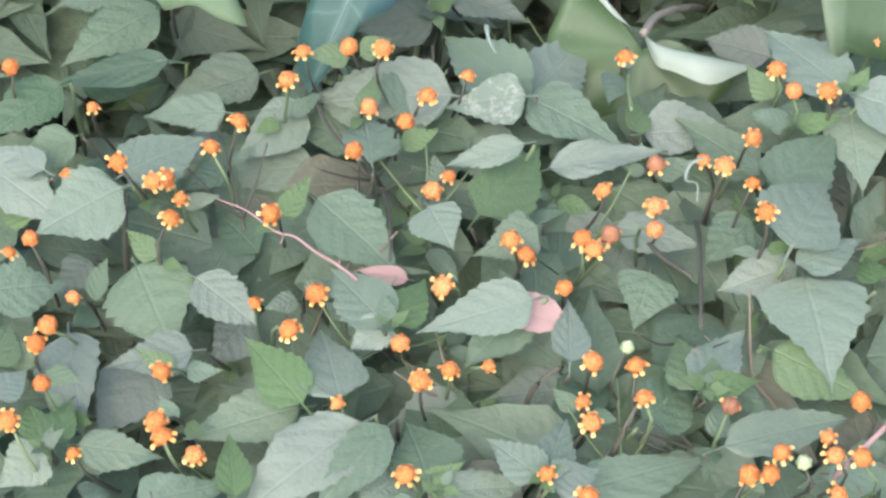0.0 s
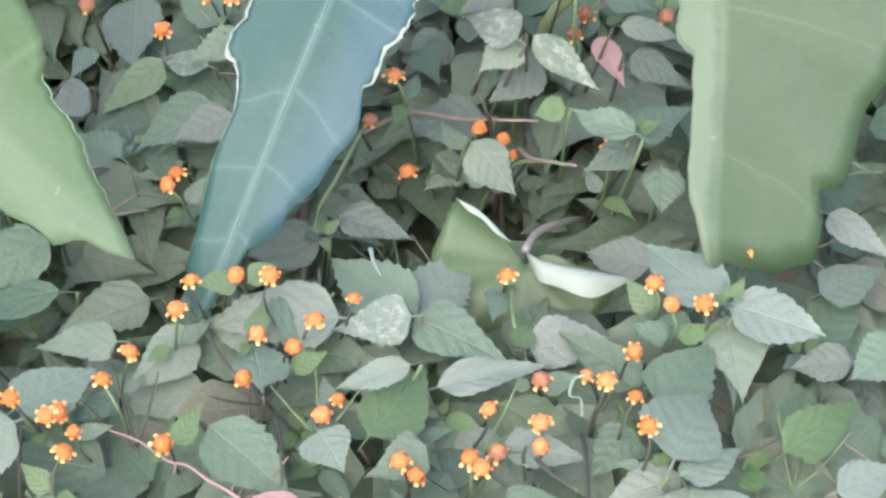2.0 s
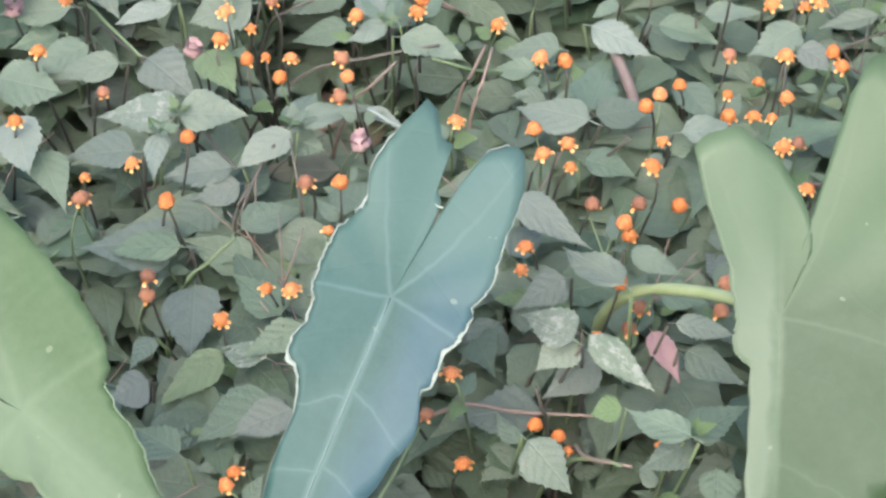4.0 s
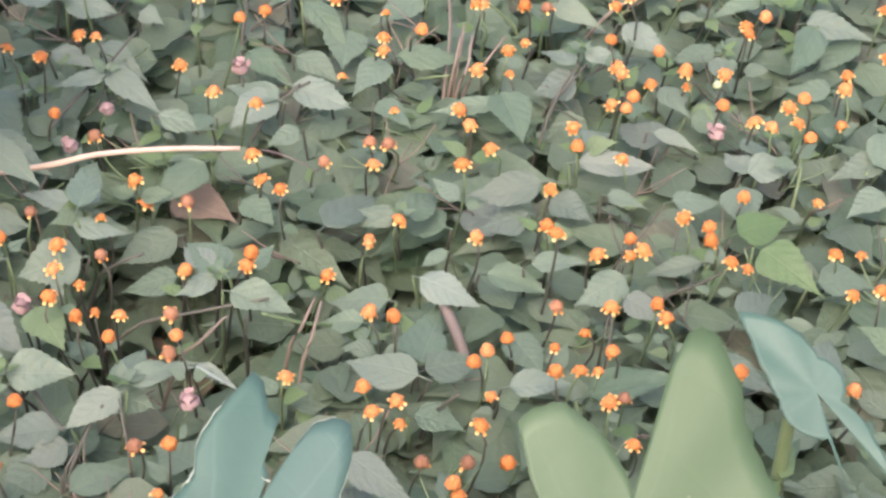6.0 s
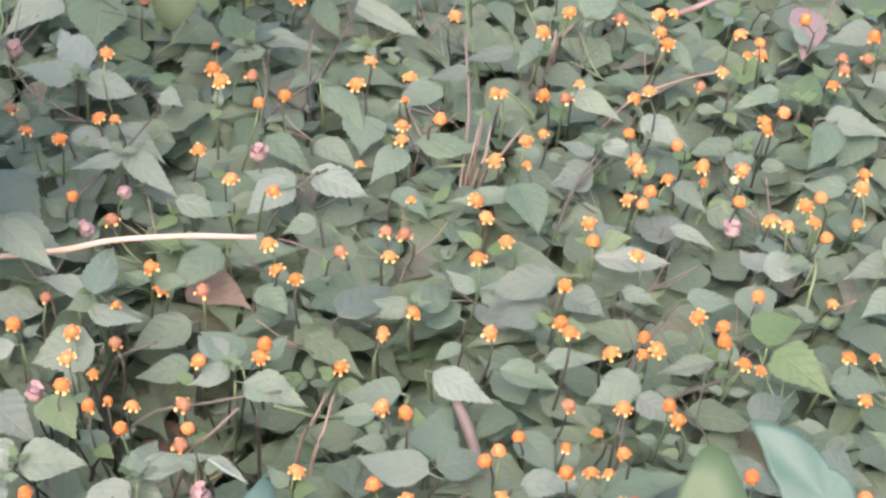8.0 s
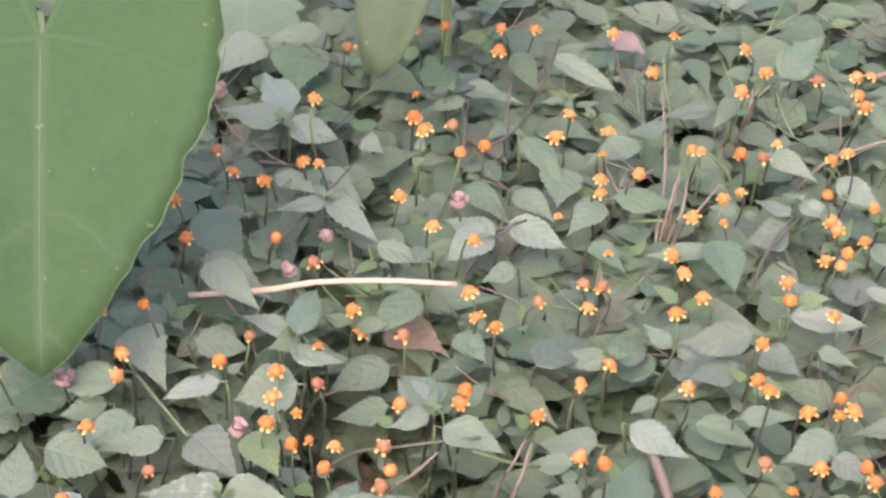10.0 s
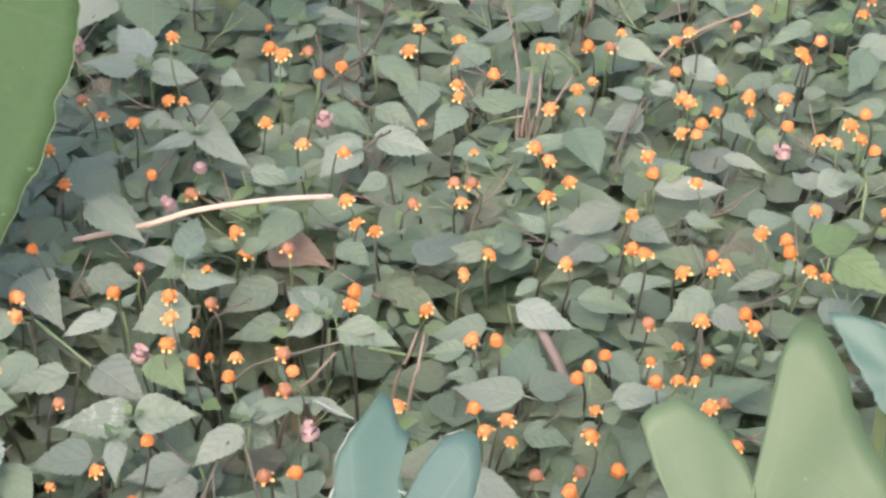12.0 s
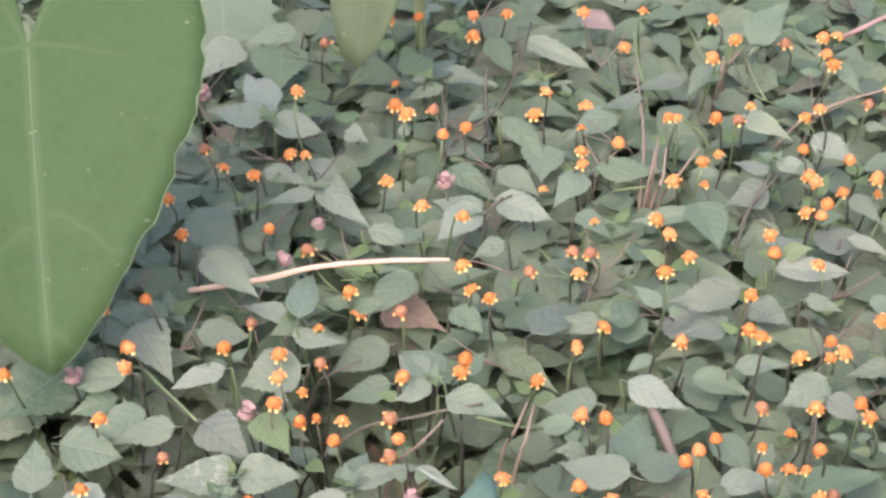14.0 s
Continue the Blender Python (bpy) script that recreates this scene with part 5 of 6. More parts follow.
# ---- the daisy plants ----
HOLLOWS = ((-0.165, 1.319, 0.300), (-0.180, 1.209, 0.300), (-0.001, 1.171, 0.300), (-0.191, 1.275, 0.300), (0.092, 0.950, 0.300), (0.052, 0.952, 0.300), (0.121, 0.872, 0.300), (0.130, 0.924, 0.300), (0.046, 0.944, 0.300), (-0.082, 0.892, 0.300), (0.133, 0.878, 0.300), (-0.157, 0.686, 0.300), (-0.009, 1.285, 0.300), (-0.037, 1.345, 0.300), (0.018, 1.316, 0.300), (-0.070, 1.274, 0.300), (-0.254, 1.335, 0.300), (-0.144, 0.654, 0.300), (-0.020, 1.374, 0.300), (-0.152, 1.064, 0.300), (-0.271, 1.333, 0.300), (-0.239, 1.313, 0.300), (-0.266, 1.312, 0.280), (0.050, 1.279, 0.300), (0.146, 1.341, 0.300), (-0.206, 0.880, 0.300), (-0.128, 0.874, 0.300), (-0.167, 0.828, 0.300), (-0.022, 0.892, 0.300))


def sunk(p):
    """How far the leaf cover drops at p, in the gaps between the plants."""
    return max(max(0.0, 0.15 * (1 - math.hypot(p[0] - h[0], p[1] - h[1]) / 0.072)) for h in HOLLOWS)


def inside(x, y, more=0.0):
    return -0.27 - 0.11 * (y - 0.5) - more < x < 0.27 + 0.3 * (y - 0.5) + more


BEHIND = Vector((0, 0.16, 0))  # the bank leans out towards the path


def plants():
    """Plants on a loose grid; each takes the heads and leaves nearest to it and fills up with lower leaf pairs."""
    rng = random.Random(4)
    bases = []
    for j in range(20):
        for i in range(18):
            x, y = -0.62 + 0.09 * (i + 0.5 * (j % 2)), 0.46 + 0.092 * j
            if inside(x, y - 0.12):
                bases.append(Vector((x + rng.uniform(-0.03, 0.03), y + rng.uniform(-0.03, 0.03), -0.005)))
    own = [([], [], []) for _ in bases]

    def nearest(p):
        return min(range(len(bases)), key=lambda k: (bases[k].x - p.x) ** 2 + (bases[k].y - p.y) ** 2)

    for h in HEADS:
        own[nearest(h[0] + BEHIND)][0].append(h)
    for f in LEAVES:
        own[nearest(f[0] + BEHIND)][1].append(f)
    for f in SHOOTS:
        own[nearest(f[0] + 0.6 * BEHIND)][2].append(f)
    crowns = []
    for k, f in enumerate(LEAVES):
        mates = [g for g in LEAVES[k + 1:] if (g[0] - f[0]).length < 0.008]
        if mates and not any((f[0] - c).length < 0.012 for c in crowns):
            crowns.append(f[0].copy())
    bark = {"dark": STEM_DARK, "green": STEM_GREEN, "dry": STEM_DRY}
    owner = [nearest(a + BEHIND) for a in crowns]
    for index, (base, (heads, leaves, shoots)) in enumerate(zip(bases, own)):
        if heads and leaves:
            label = "leafy daisy plant with orange button flowers rooted in soil"
        elif heads:
            label = "daisy plant with orange button flowers on thin stems"
        else:
            label = "leafy green daisy plant without open flowers"
        ob = thing("button_daisy", base, label, "flowering plant", "orange button daisies in the bank")
        back = Matrix.Translation(-base)

        def set_leaf(a, b, width, tone, up):
            part("leaf", rng.choice(BLADES[tone]), ob, back @ leaf_pose(a, b, width, up))

        # flower stems with their heads
        for p, kind in heads:
            node = p + Vector((rng.uniform(-0.009, 0.009), rng.uniform(-0.002, 0.02), -rng.uniform(0.022, 0.042)))
            low = node.lerp(base, 0.4) + Vector((rng.uniform(-0.01, 0.01), 0.02, -0.02))
            stuff = STEM_DARK if rng.random() < 0.6 else STEM_GREEN
            lean = Vector((rng.uniform(-0.45, 0.45), rng.uniform(-0.7, 0.15), 1) if kind == "open" else (rng.uniform(-0.35, 0.35), rng.uniform(-0.45, 0.15), 1)).normalized()
            part("stem", tube("stem", [q - base for q in (base, low, node, p - lean * 0.004)], 0.0014, 0.0006, stuff, 6, 9), ob)
            turn = lean.to_track_quat("Z", "Y").to_matrix().to_4x4()
            size = rng.uniform(0.9, 1.08) * (1.0 if p.y < 0.95 else 1.08) * (1.12 if kind == "pink" else 1.0)
            disc = part("flower_head", rng.choice(DISCS[kind]), ob, back @ Matrix.Translation(p) @ turn @ Matrix.Diagonal((size, size, size * (rng.uniform(0.75, 0.95)), 1)) @ pose(0, 0, -0.003, rz=rng.uniform(0, 360)))
            part("calyx", CALYX_MESH, disc, Matrix.Diagonal((0.75, 0.75, 1, 1)) if kind in ("small", "bud") else None)
            count = {"open": rng.choice((6, 7, 8, 8)), "cone": rng.choice((0, 0, 3, 5, 6)), "small": rng.choice((5, 6)), "past": rng.choice((3, 5)), "pink": 5, "bud": 0}[kind]
            reach = 0.0021 if kind in ("small", "pink") else 0.0031
            for k in range(count):
                if rng.random() < 0.1:
                    continue
                a = 360 * k / max(count, 5) + rng.uniform(-12, 12)
                tip = rng.uniform(0, 42) + (25 if kind == "cone" else -95 if kind == "pink" else 0)
                wide = (0.8, 0.8, 1, 1) if kind == "small" else (2.4, 2.6, 1, 1) if kind == "pink" else (1, 1, 1, 1)
                part("ray", PINK_RAY if kind == "pink" else rng.choice(RAYS), disc, pose(0, 0, 0, 0, 0, a) @ pose(reach, 0, 0.0004, 0, tip, 0) @ Matrix.Diagonal(wide))
            if rng.random() < 0.3:
                # a pair of young leaves where the flower stem forks off
                a = rng.uniform(0, math.pi)
                for side in (0, math.pi):
                    out = Vector((math.cos(a + side), math.sin(a + side), rng.uniform(0.0, 0.7))).normalized()
                    set_leaf(node + out * 0.003, node + out * rng.uniform(0.014, 0.028), rng.uniform(0.45, 0.7), "young" if rng.random() < 0.4 else "green", Vector((rng.uniform(-0.3, 0.3), -0.5, 1)))
        # bare shoots that stand clear of the leaves
        for low, middle, high, tone in shoots:
            part("branch", tube("branch", [q - base for q in (base, low + 0.9 * (low - middle) + Vector((0, 0.01, -0.06)), low, middle, high)], 0.0017, 0.0009, bark[tone], 6, 16), ob)
        # the upper leaves, each on a branch
        for a, b, width, tone in leaves:
            set_leaf(a, b, width * 1.08, tone, Vector((rng.uniform(-0.2, 0.2), rng.uniform(-0.62, -0.25), 1)))
            root = base.lerp(a, 0.6) + Vector((rng.uniform(-0.015, 0.015), 0.015, -0.02))
            end = a - (b - a) * 0.12 + Vector((0, 0, -0.003))
            part("branch", tube("branch", [q - base for q in (base, root, end)], 0.0018, 0.0009, STEM_DARK if rng.random() < 0.5 else STEM_GREEN, 5, 7), ob)
        # crinkled young leaves in the crown where leaf pairs meet
        for c, a in enumerate(crowns):
            if owner[c] != index:
                continue
            for n in range(5):
                w = 1.257 * n + 2.0 * c + rng.uniform(-0.3, 0.3)
                out = Vector((math.cos(w), math.sin(w), rng.uniform(0.35, 1.3))).normalized()
                set_leaf(a + out * 0.002 + Vector((0, 0, 0.002)), a + out * rng.uniform(0.009, 0.017), rng.uniform(0.45, 0.7), "young" if rng.random() < 0.6 else "green", Vector((-out.x, -out.y - 0.5, 0.9)))
        # thin forked twigs that climb through the leaf cover
        for k in range(2):
            p = base - BEHIND + Vector((rng.uniform(-0.05, 0.05), rng.uniform(-0.05, 0.05), 0))
            p.z = rng.uniform(0.27, 0.29) - sunk(p)
            way = rng.uniform(0, 2 * math.pi)
            rise = Vector((0.05 * math.cos(way), 0.05 * math.sin(way), 0.04))
            node, top = p + 0.45 * rise + Vector((0, 0, 0.006)), p + rise * rng.uniform(0.8, 1.2)
            runs = [[base, base.lerp(p, 0.6), p, node, top]]
            for turn in (-1, 1):
                a = way + turn * rng.uniform(0.5, 1.0)
                runs.append([node, node + Vector((0.014 * math.cos(a), 0.014 * math.sin(a), 0.01)), node + Vector((0.028 * math.cos(a), 0.028 * math.sin(a), 0.018 + rng.uniform(0, 0.012)))])
            part("branch", forked("branch", [[q - base for q in run] for run in runs], 0.0011, 0.0004, rng.choice((STEM_DARK, STEM_DARK, STEM_GREEN, STEM_DRY))), ob)
        # small sprigs of young leaves among the flowers
        for k in range(2):
            p = base - BEHIND + Vector((rng.uniform(-0.05, 0.05), rng.uniform(-0.05, 0.05), 0))
            p.z = rng.uniform(0.285, 0.318) - sunk(p)
            part("stem", tube("stem", [q - base for q in (base, base.lerp(p, 0.6) + Vector((rng.uniform(-0.02, 0.02), 0.015, -0.02)), p)], 0.0014, 0.0007, STEM_GREEN, 5, 7), ob)
            way = rng.uniform(0, math.pi)
            for n in range(4):
                a = way + n * math.pi / 2 + rng.uniform(-0.3, 0.3)
                out = Vector((math.cos(a), math.sin(a), rng.uniform(-0.1, 0.6))).normalized()
                set_leaf(p + out * 0.002, p + out * rng.uniform(0.012, 0.028), rng.uniform(0.34, 0.56), "young" if rng.random() < 0.35 else "green", Vector((rng.uniform(-0.4, 0.4), rng.uniform(-0.8, 0), 1)))
        # leaf pairs just under them, on side shoots
        for k in range(3 if base.y < 0.85 else 2):
            p = base + Vector((rng.uniform(-0.05, 0.05), rng.uniform(-0.05, 0.05), 0)) - 0.7 * BEHIND
            p.z = rng.uniform(0.24, 0.29) - sunk(p)
            part("stem", tube("stem", [q - base for q in (base, base.lerp(p, 0.6) + Vector((rng.uniform(-0.02, 0.02), 0.015, -0.02)), p)], 0.0020, 0.0010, STEM_DARK if rng.random() < 0.5 else STEM_GREEN, 5, 7), ob)
            way = rng.uniform(0, math.pi)
            for drop, turn in ((0, 0), (0.022, math.pi / 2)):
                for side in (0, math.pi):
                    a = way + turn + side + rng.uniform(-0.3, 0.3)
                    out = Vector((math.cos(a), math.sin(a), rng.uniform(-0.25, 0.3)))
                    q = p - Vector((0, 0, drop)) + out * 0.006
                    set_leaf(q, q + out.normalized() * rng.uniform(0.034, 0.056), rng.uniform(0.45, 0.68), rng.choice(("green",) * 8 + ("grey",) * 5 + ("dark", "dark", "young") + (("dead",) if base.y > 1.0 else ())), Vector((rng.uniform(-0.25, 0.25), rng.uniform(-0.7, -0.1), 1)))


plants()


def undergrowth():
    """The crowd of lower leaves that nobody could count, and the bank going on past the plants."""
    rng = np.random.default_rng(8)
    verts, faces, lie = [], [], []
    rows = 7
    for done in range(56000):
        near, fringe = done < 26000, done >= 46000
        if fringe:
            # the cover thins out gradually round the flowering part
            y, past = rng.uniform(0.3, 2.2), rng.exponential(0.22)
            x = -0.29 - 0.11 * (y - 0.5) - past if done % 2 else 0.29 + 0.3 * (y - 0.5) + past
            if done % 5 == 0:
                x, y = rng.uniform(-0.6, 0.9), 2.1 + past
        elif near:
            y = rng.uniform(0.38, 0.95) if done < 5000 else rng.uniform(0.38, 2.1)
            x = rng.uniform(-0.29 - 0.11 * (y - 0.5), 0.29 + 0.3 * (y - 0.5))
        else:
            x, y = rng.uniform(-2.4, 2.6), rng.uniform(-0.5, 3.6)
        if math.hypot(x, y) < 0.35 or (not near and math.hypot(x - 0.1, 1.2 * (y - 1.4)) > 1.9 + 0.7 * noise.noise((1.3 * x, 1.3 * y, 4.0))) or (not near and inside(x, y) and 0.38 < y < 2.1):
            continue
        z = (rng.uniform(0.05, 0.2) if done % 4 == 0 else rng.uniform(0.25, 0.306) if done % 4 == 1 and y > 0.95 or done % 8 == 3 else rng.uniform(0.17, 0.278)) if near else rng.uniform(0.17, 0.285) if fringe else rng.uniform(0.08, 0.29)
        z -= sunk((x, y))
        size, width = rng.uniform(0.038, 0.062) * (1.12 if y < 0.95 else 1.0), rng.uniform(0.22, 0.34)
        a = rng.uniform(0, 2 * math.pi)
        e = Vector((math.cos(a), math.sin(a), rng.uniform(-0.3, 0.3))).normalized()
        up = Vector((rng.uniform(-0.3, 0.3), rng.uniform(-0.7, 0.0), 1))
        v = up.cross(e).normalized()
        n = e.cross(v)
        k0 = len(verts)
        o = Vector((x, y, max(z, 0.03)))
        for i in range(rows + 1):
            s = i / rows
            w = width * (s ** 0.55 * (1 - s) ** 1.5) / 0.33 if 0 < i < rows else 0.01
            for j in (-1, 0, 1):
                verts.append(o + size * (e * s + v * (w * j * (0.93 if i % 2 else 1.04)) + n * (0.22 * abs(j) * w - 0.16 * s * s + 0.02 * math.sin(7 * s + 3 * j + done))))
                lie.append((s, w * j, 0.0))
        faces += [(k0 + 3 * i + j, k0 + 3 * i + 3 + j, k0 + 3 * i + 4 + j, k0 + 3 * i + 1 + j) for i in range(rows) for j in (0, 1)]
    me = mesh_from("undergrowth", verts, faces, UNDER)
    me.attributes.new("blade", "FLOAT_VECTOR", "POINT").data.foreach_set("vector", np.array(lie, dtype=np.float32).ravel())
    tagged(new("undergrowth", me), "dense lower daisy leaves crowding between the stems", "foliage", kind="stuff")


undergrowth()


# ---- taro leaves ----
def taro(label, junction, tip, left, right, material, wave=0.006, fold=0.12, rim=(), veins=True, stalk=None, stalk_mat=None, thick=0.005, seed=0, ruffle=0.02):
    """An arrow-shaped blade round its stalk joint. left, right: bearing from the tip in degrees and reach as a share of the length, down both sides to the notch."""
    j, t = Vector(junction), Vector(tip)
    long = (t - j).length
    e = (t - j).normalized()
    side = Vector((1, 0, 0))
    n = Vector((0, -(t.z - j.z), (t.y - j.y)))
    n = e.cross(Vector((1, 0, 0)) - e * e.x).normalized()
    if n.z < 0:
        n = -n
    v = n.cross(e)
    turn = Matrix((e, v, n)).transposed().to_4x4()
    place = Matrix.Translation(j) @ turn
    lt = [(0.0, 1.0)] + list(left)
    rt = [(0.0, 1.0)] + list(right)

    def reach(table, a):
        for (a0, r0), (a1, r1) in zip(table, table[1:]):
            if a <= a1:
                u = (a - a0) / max(a1 - a0, 1e-6)
                return r0 + (r1 - r0) * u
        return table[-1][1]

    def lift(x, y):
        r = math.hypot(x, y) / long
        return fold * abs(y) * 0.8 + wave * r * r * math.sin(9 * math.atan2(y, x) + seed) * 2 - 0.10 * max(x, 0) ** 2 / long + 0.02 * long * math.sin(3 * x / long + seed)

    # bearings: every corner of the outline and steps between
    def bearings(table):
        out = []
        for (a0, _), (a1, _) in zip(table, table[1:]):
            k = max(1, int((a1 - a0) / 2.5))
            out += [a0 + (a1 - a0) * i / k for i in range(k)]
        return out + [table[-1][0]]

    def frill(a):
        # small waves along the margin, none at the tip and the notch
        return 1 + (0.035 * noise.noise((0.16 * a, 1.7 * seed, 7.0)) + ruffle * noise.noise((0.45 * a, 2.3 * seed, 1.0))) * min(1.0, abs(a) / 12)

    fan = [(-a, reach(rt, a) * frill(-a)) for a in bearings(rt)[::-1]] + [(a, reach(lt, a) * frill(a)) for a in bearings(lt)[1:]]
    rings = 9
    verts, faces = [(0, 0, lift(0, 0))], []
    for k in range(1, rings + 1):
        for a, r in fan:
            q = r * long * k / rings
            x, y = q * math.cos(radians(a)), q * math.sin(radians(a))
            verts.append((x, y, lift(x, y)))
    m = len(fan)
    for i in range(m - 1):
        faces.append((0, 1 + i, 2 + i))
        for k in range(rings - 1):
            b = 1 + k * m + i
            faces.append((b, b + m, b + m + 1, b + 1))
    name_blade = mesh_from("blade", verts, faces, material)
    bm = bmesh.new()
    bm.from_mesh(name_blade)
    bmesh.ops.recalc_face_normals(bm, faces=bm.faces)
    bmesh.ops.solidify(bm, geom=bm.faces[:], thickness=0.0007)
    bm.to_mesh(name_blade)
    bm.free()
    for p in name_blade.polygons:
        p.use_smooth = True
    ob = thing("taro_leaf", j, label, "taro leaf", "taro leaves among the daisies")
    ob.matrix_basis = place
    body = part("blade", name_blade, ob)

    rib = TARO_RIB_BLUE if material is TARO_BLUE else TARO_RIB_DEEP if material is TARO_DEEP else TARO_RIB

    def lay(points, r0, r1, mat, nm, count=10):
        pts = [(x, y, lift(x, y) + 0.0004) for x, y in points]
        part(nm, tube(nm, pts, r0, r1, mat, 5, count, 0.6), body)

    def at(a, r):
        return (r * long * math.cos(radians(a)), r * long * math.sin(radians(a)))

    if veins:
        lay([(0, 0), (0.33 * long, 0), (0.66 * long, 0), (0.97 * long, 0)], 0.0007, 0.0003, rib, "midrib", 14)
    for a0, a1, wide in rim:
        # dried, frayed strip of the margin between two bearings
        steps = max(12, int(abs(a1 - a0)))
        vs, fs = [], []
        for i in range(steps + 1):
            a = a0 + (a1 - a0) * i / steps
            r = (reach(lt, a) if a > 0 else reach(rt, -a)) * frill(a)
            w = wide * (0.3 + 0.9 * max(0.0, noise.noise((0.13 * a, seed, 2.0)) + 0.12 + 0.3 * noise.noise((0.7 * a, seed, 5.0)))) * min(1.0, 4 * i / steps, 4 * (1 - i / steps)) + 0.0003
            for d, h in ((-w, 0.0009), (-0.4 * w, 0.0016), (0.0004 + 0.3 * w * noise.noise((0.9 * a, 3.0, seed)), 0.0012)):
                px, py = (r * long + d) * math.cos(radians(a)), (r * long + d) * math.sin(radians(a))
                vs.append((px, py, lift(px, py) + h))
        fs = [(3 * i + k, 3 * i + 3 + k, 3 * i + 4 + k, 3 * i + 1 + k) for i in range(steps) for k in (0, 1)]
        part("margin", mesh_from("margin", vs, fs, TARO_PALE if material is TARO_BLUE else rib), body, label="white frayed dry leaf margin" if material is TARO_BLUE else "thin paler leaf margin")
    if stalk:
        part("stalk", tube("stalk", [place.inverted() @ Vector(p) for p in stalk], thick, thick * 0.8, stalk_mat or TARO_STALK, 10, 16), ob)
    return ob


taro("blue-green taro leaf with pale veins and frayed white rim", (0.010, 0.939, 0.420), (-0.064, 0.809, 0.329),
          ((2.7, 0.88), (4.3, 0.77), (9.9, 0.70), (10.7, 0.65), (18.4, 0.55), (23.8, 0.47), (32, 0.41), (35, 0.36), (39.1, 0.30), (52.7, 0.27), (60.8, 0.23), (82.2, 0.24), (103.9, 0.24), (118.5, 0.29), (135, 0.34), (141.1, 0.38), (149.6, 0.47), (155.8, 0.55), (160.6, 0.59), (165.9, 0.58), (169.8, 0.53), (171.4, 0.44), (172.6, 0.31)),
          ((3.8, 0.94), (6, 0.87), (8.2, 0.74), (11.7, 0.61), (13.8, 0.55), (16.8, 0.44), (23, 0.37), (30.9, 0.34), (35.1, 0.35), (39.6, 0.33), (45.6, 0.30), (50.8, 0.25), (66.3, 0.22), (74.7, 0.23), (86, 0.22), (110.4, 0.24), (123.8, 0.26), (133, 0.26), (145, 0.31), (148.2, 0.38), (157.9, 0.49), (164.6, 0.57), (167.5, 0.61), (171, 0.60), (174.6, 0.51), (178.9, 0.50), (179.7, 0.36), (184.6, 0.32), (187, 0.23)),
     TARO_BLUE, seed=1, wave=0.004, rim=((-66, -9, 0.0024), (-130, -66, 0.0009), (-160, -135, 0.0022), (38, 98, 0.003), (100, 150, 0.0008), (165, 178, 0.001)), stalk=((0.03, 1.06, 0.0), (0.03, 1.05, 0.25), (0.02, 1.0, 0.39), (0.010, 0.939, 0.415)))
taro("broad pale green taro leaf with a wavy edge", (-0.168, 0.860, 0.430), (-0.088, 0.796, 0.388),
          ((6.7, 0.79), (12.4, 0.68), (16.9, 0.61), (30.9, 0.49), (39.6, 0.42), (57, 0.37), (69.8, 0.42), (95, 0.50), (107, 0.57), (113, 0.59), (128.4, 0.72), (135.6, 0.84), (144, 0.98), (154, 1.29), (161, 1.50), (177, 1.54), (191, 1.31)),
          ((1.2, 0.97), (3.9, 0.89), (5.7, 0.80), (8.3, 0.77), (12.9, 0.75), (14.9, 0.72), (15.7, 0.65), (24.7, 0.51), (28.3, 0.46), (31.3, 0.41), (37.7, 0.32), (53, 0.30), (71.7, 0.25), (98, 0.25), (132, 0.49), (139, 0.82), (152, 1.10), (165, 1.24)),
     TARO_GREEN, seed=2, veins=False, wave=0.003, rim=((4, 60, 0.0006),), stalk=((-0.3, 1.1, 0.0), (-0.3, 1.08, 0.3), (-0.27, 1.0, 0.45), (-0.248, 0.926, 0.465)))
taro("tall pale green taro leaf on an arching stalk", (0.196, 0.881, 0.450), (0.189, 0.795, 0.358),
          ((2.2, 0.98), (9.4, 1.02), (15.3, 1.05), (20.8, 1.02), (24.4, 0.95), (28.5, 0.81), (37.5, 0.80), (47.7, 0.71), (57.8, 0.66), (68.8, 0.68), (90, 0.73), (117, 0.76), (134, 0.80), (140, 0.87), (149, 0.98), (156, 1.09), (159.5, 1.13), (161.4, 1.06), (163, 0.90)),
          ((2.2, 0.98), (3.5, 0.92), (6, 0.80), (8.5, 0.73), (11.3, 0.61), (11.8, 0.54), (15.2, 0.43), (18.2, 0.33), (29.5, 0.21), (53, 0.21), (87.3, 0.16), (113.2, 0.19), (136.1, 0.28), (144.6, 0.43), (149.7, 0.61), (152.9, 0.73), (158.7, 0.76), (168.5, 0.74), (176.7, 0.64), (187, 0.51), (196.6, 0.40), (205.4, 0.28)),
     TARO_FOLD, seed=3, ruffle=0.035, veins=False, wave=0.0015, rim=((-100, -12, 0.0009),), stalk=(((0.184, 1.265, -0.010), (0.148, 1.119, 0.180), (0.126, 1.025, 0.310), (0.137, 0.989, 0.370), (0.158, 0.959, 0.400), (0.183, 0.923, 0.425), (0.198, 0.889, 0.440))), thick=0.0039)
taro("narrow blue-green taro leaf lobe above the flowers", (0.352, 1.074, 0.400), (0.313, 1.116, 0.430),
          ((8, 0.72), (30, 0.46), (57, 0.35), (149, 0.43), (153, 1.00)),
          ((13, 0.77), (44, 0.33), (151, 0.22), (174, 0.68), (184, 1.15)),
     TARO_TEAL, seed=4, fold=0.02, veins=False, wave=0.001, stalk=((0.36, 1.14, 0.0), (0.35, 1.12, 0.25), (0.34, 1.08, 0.39)))
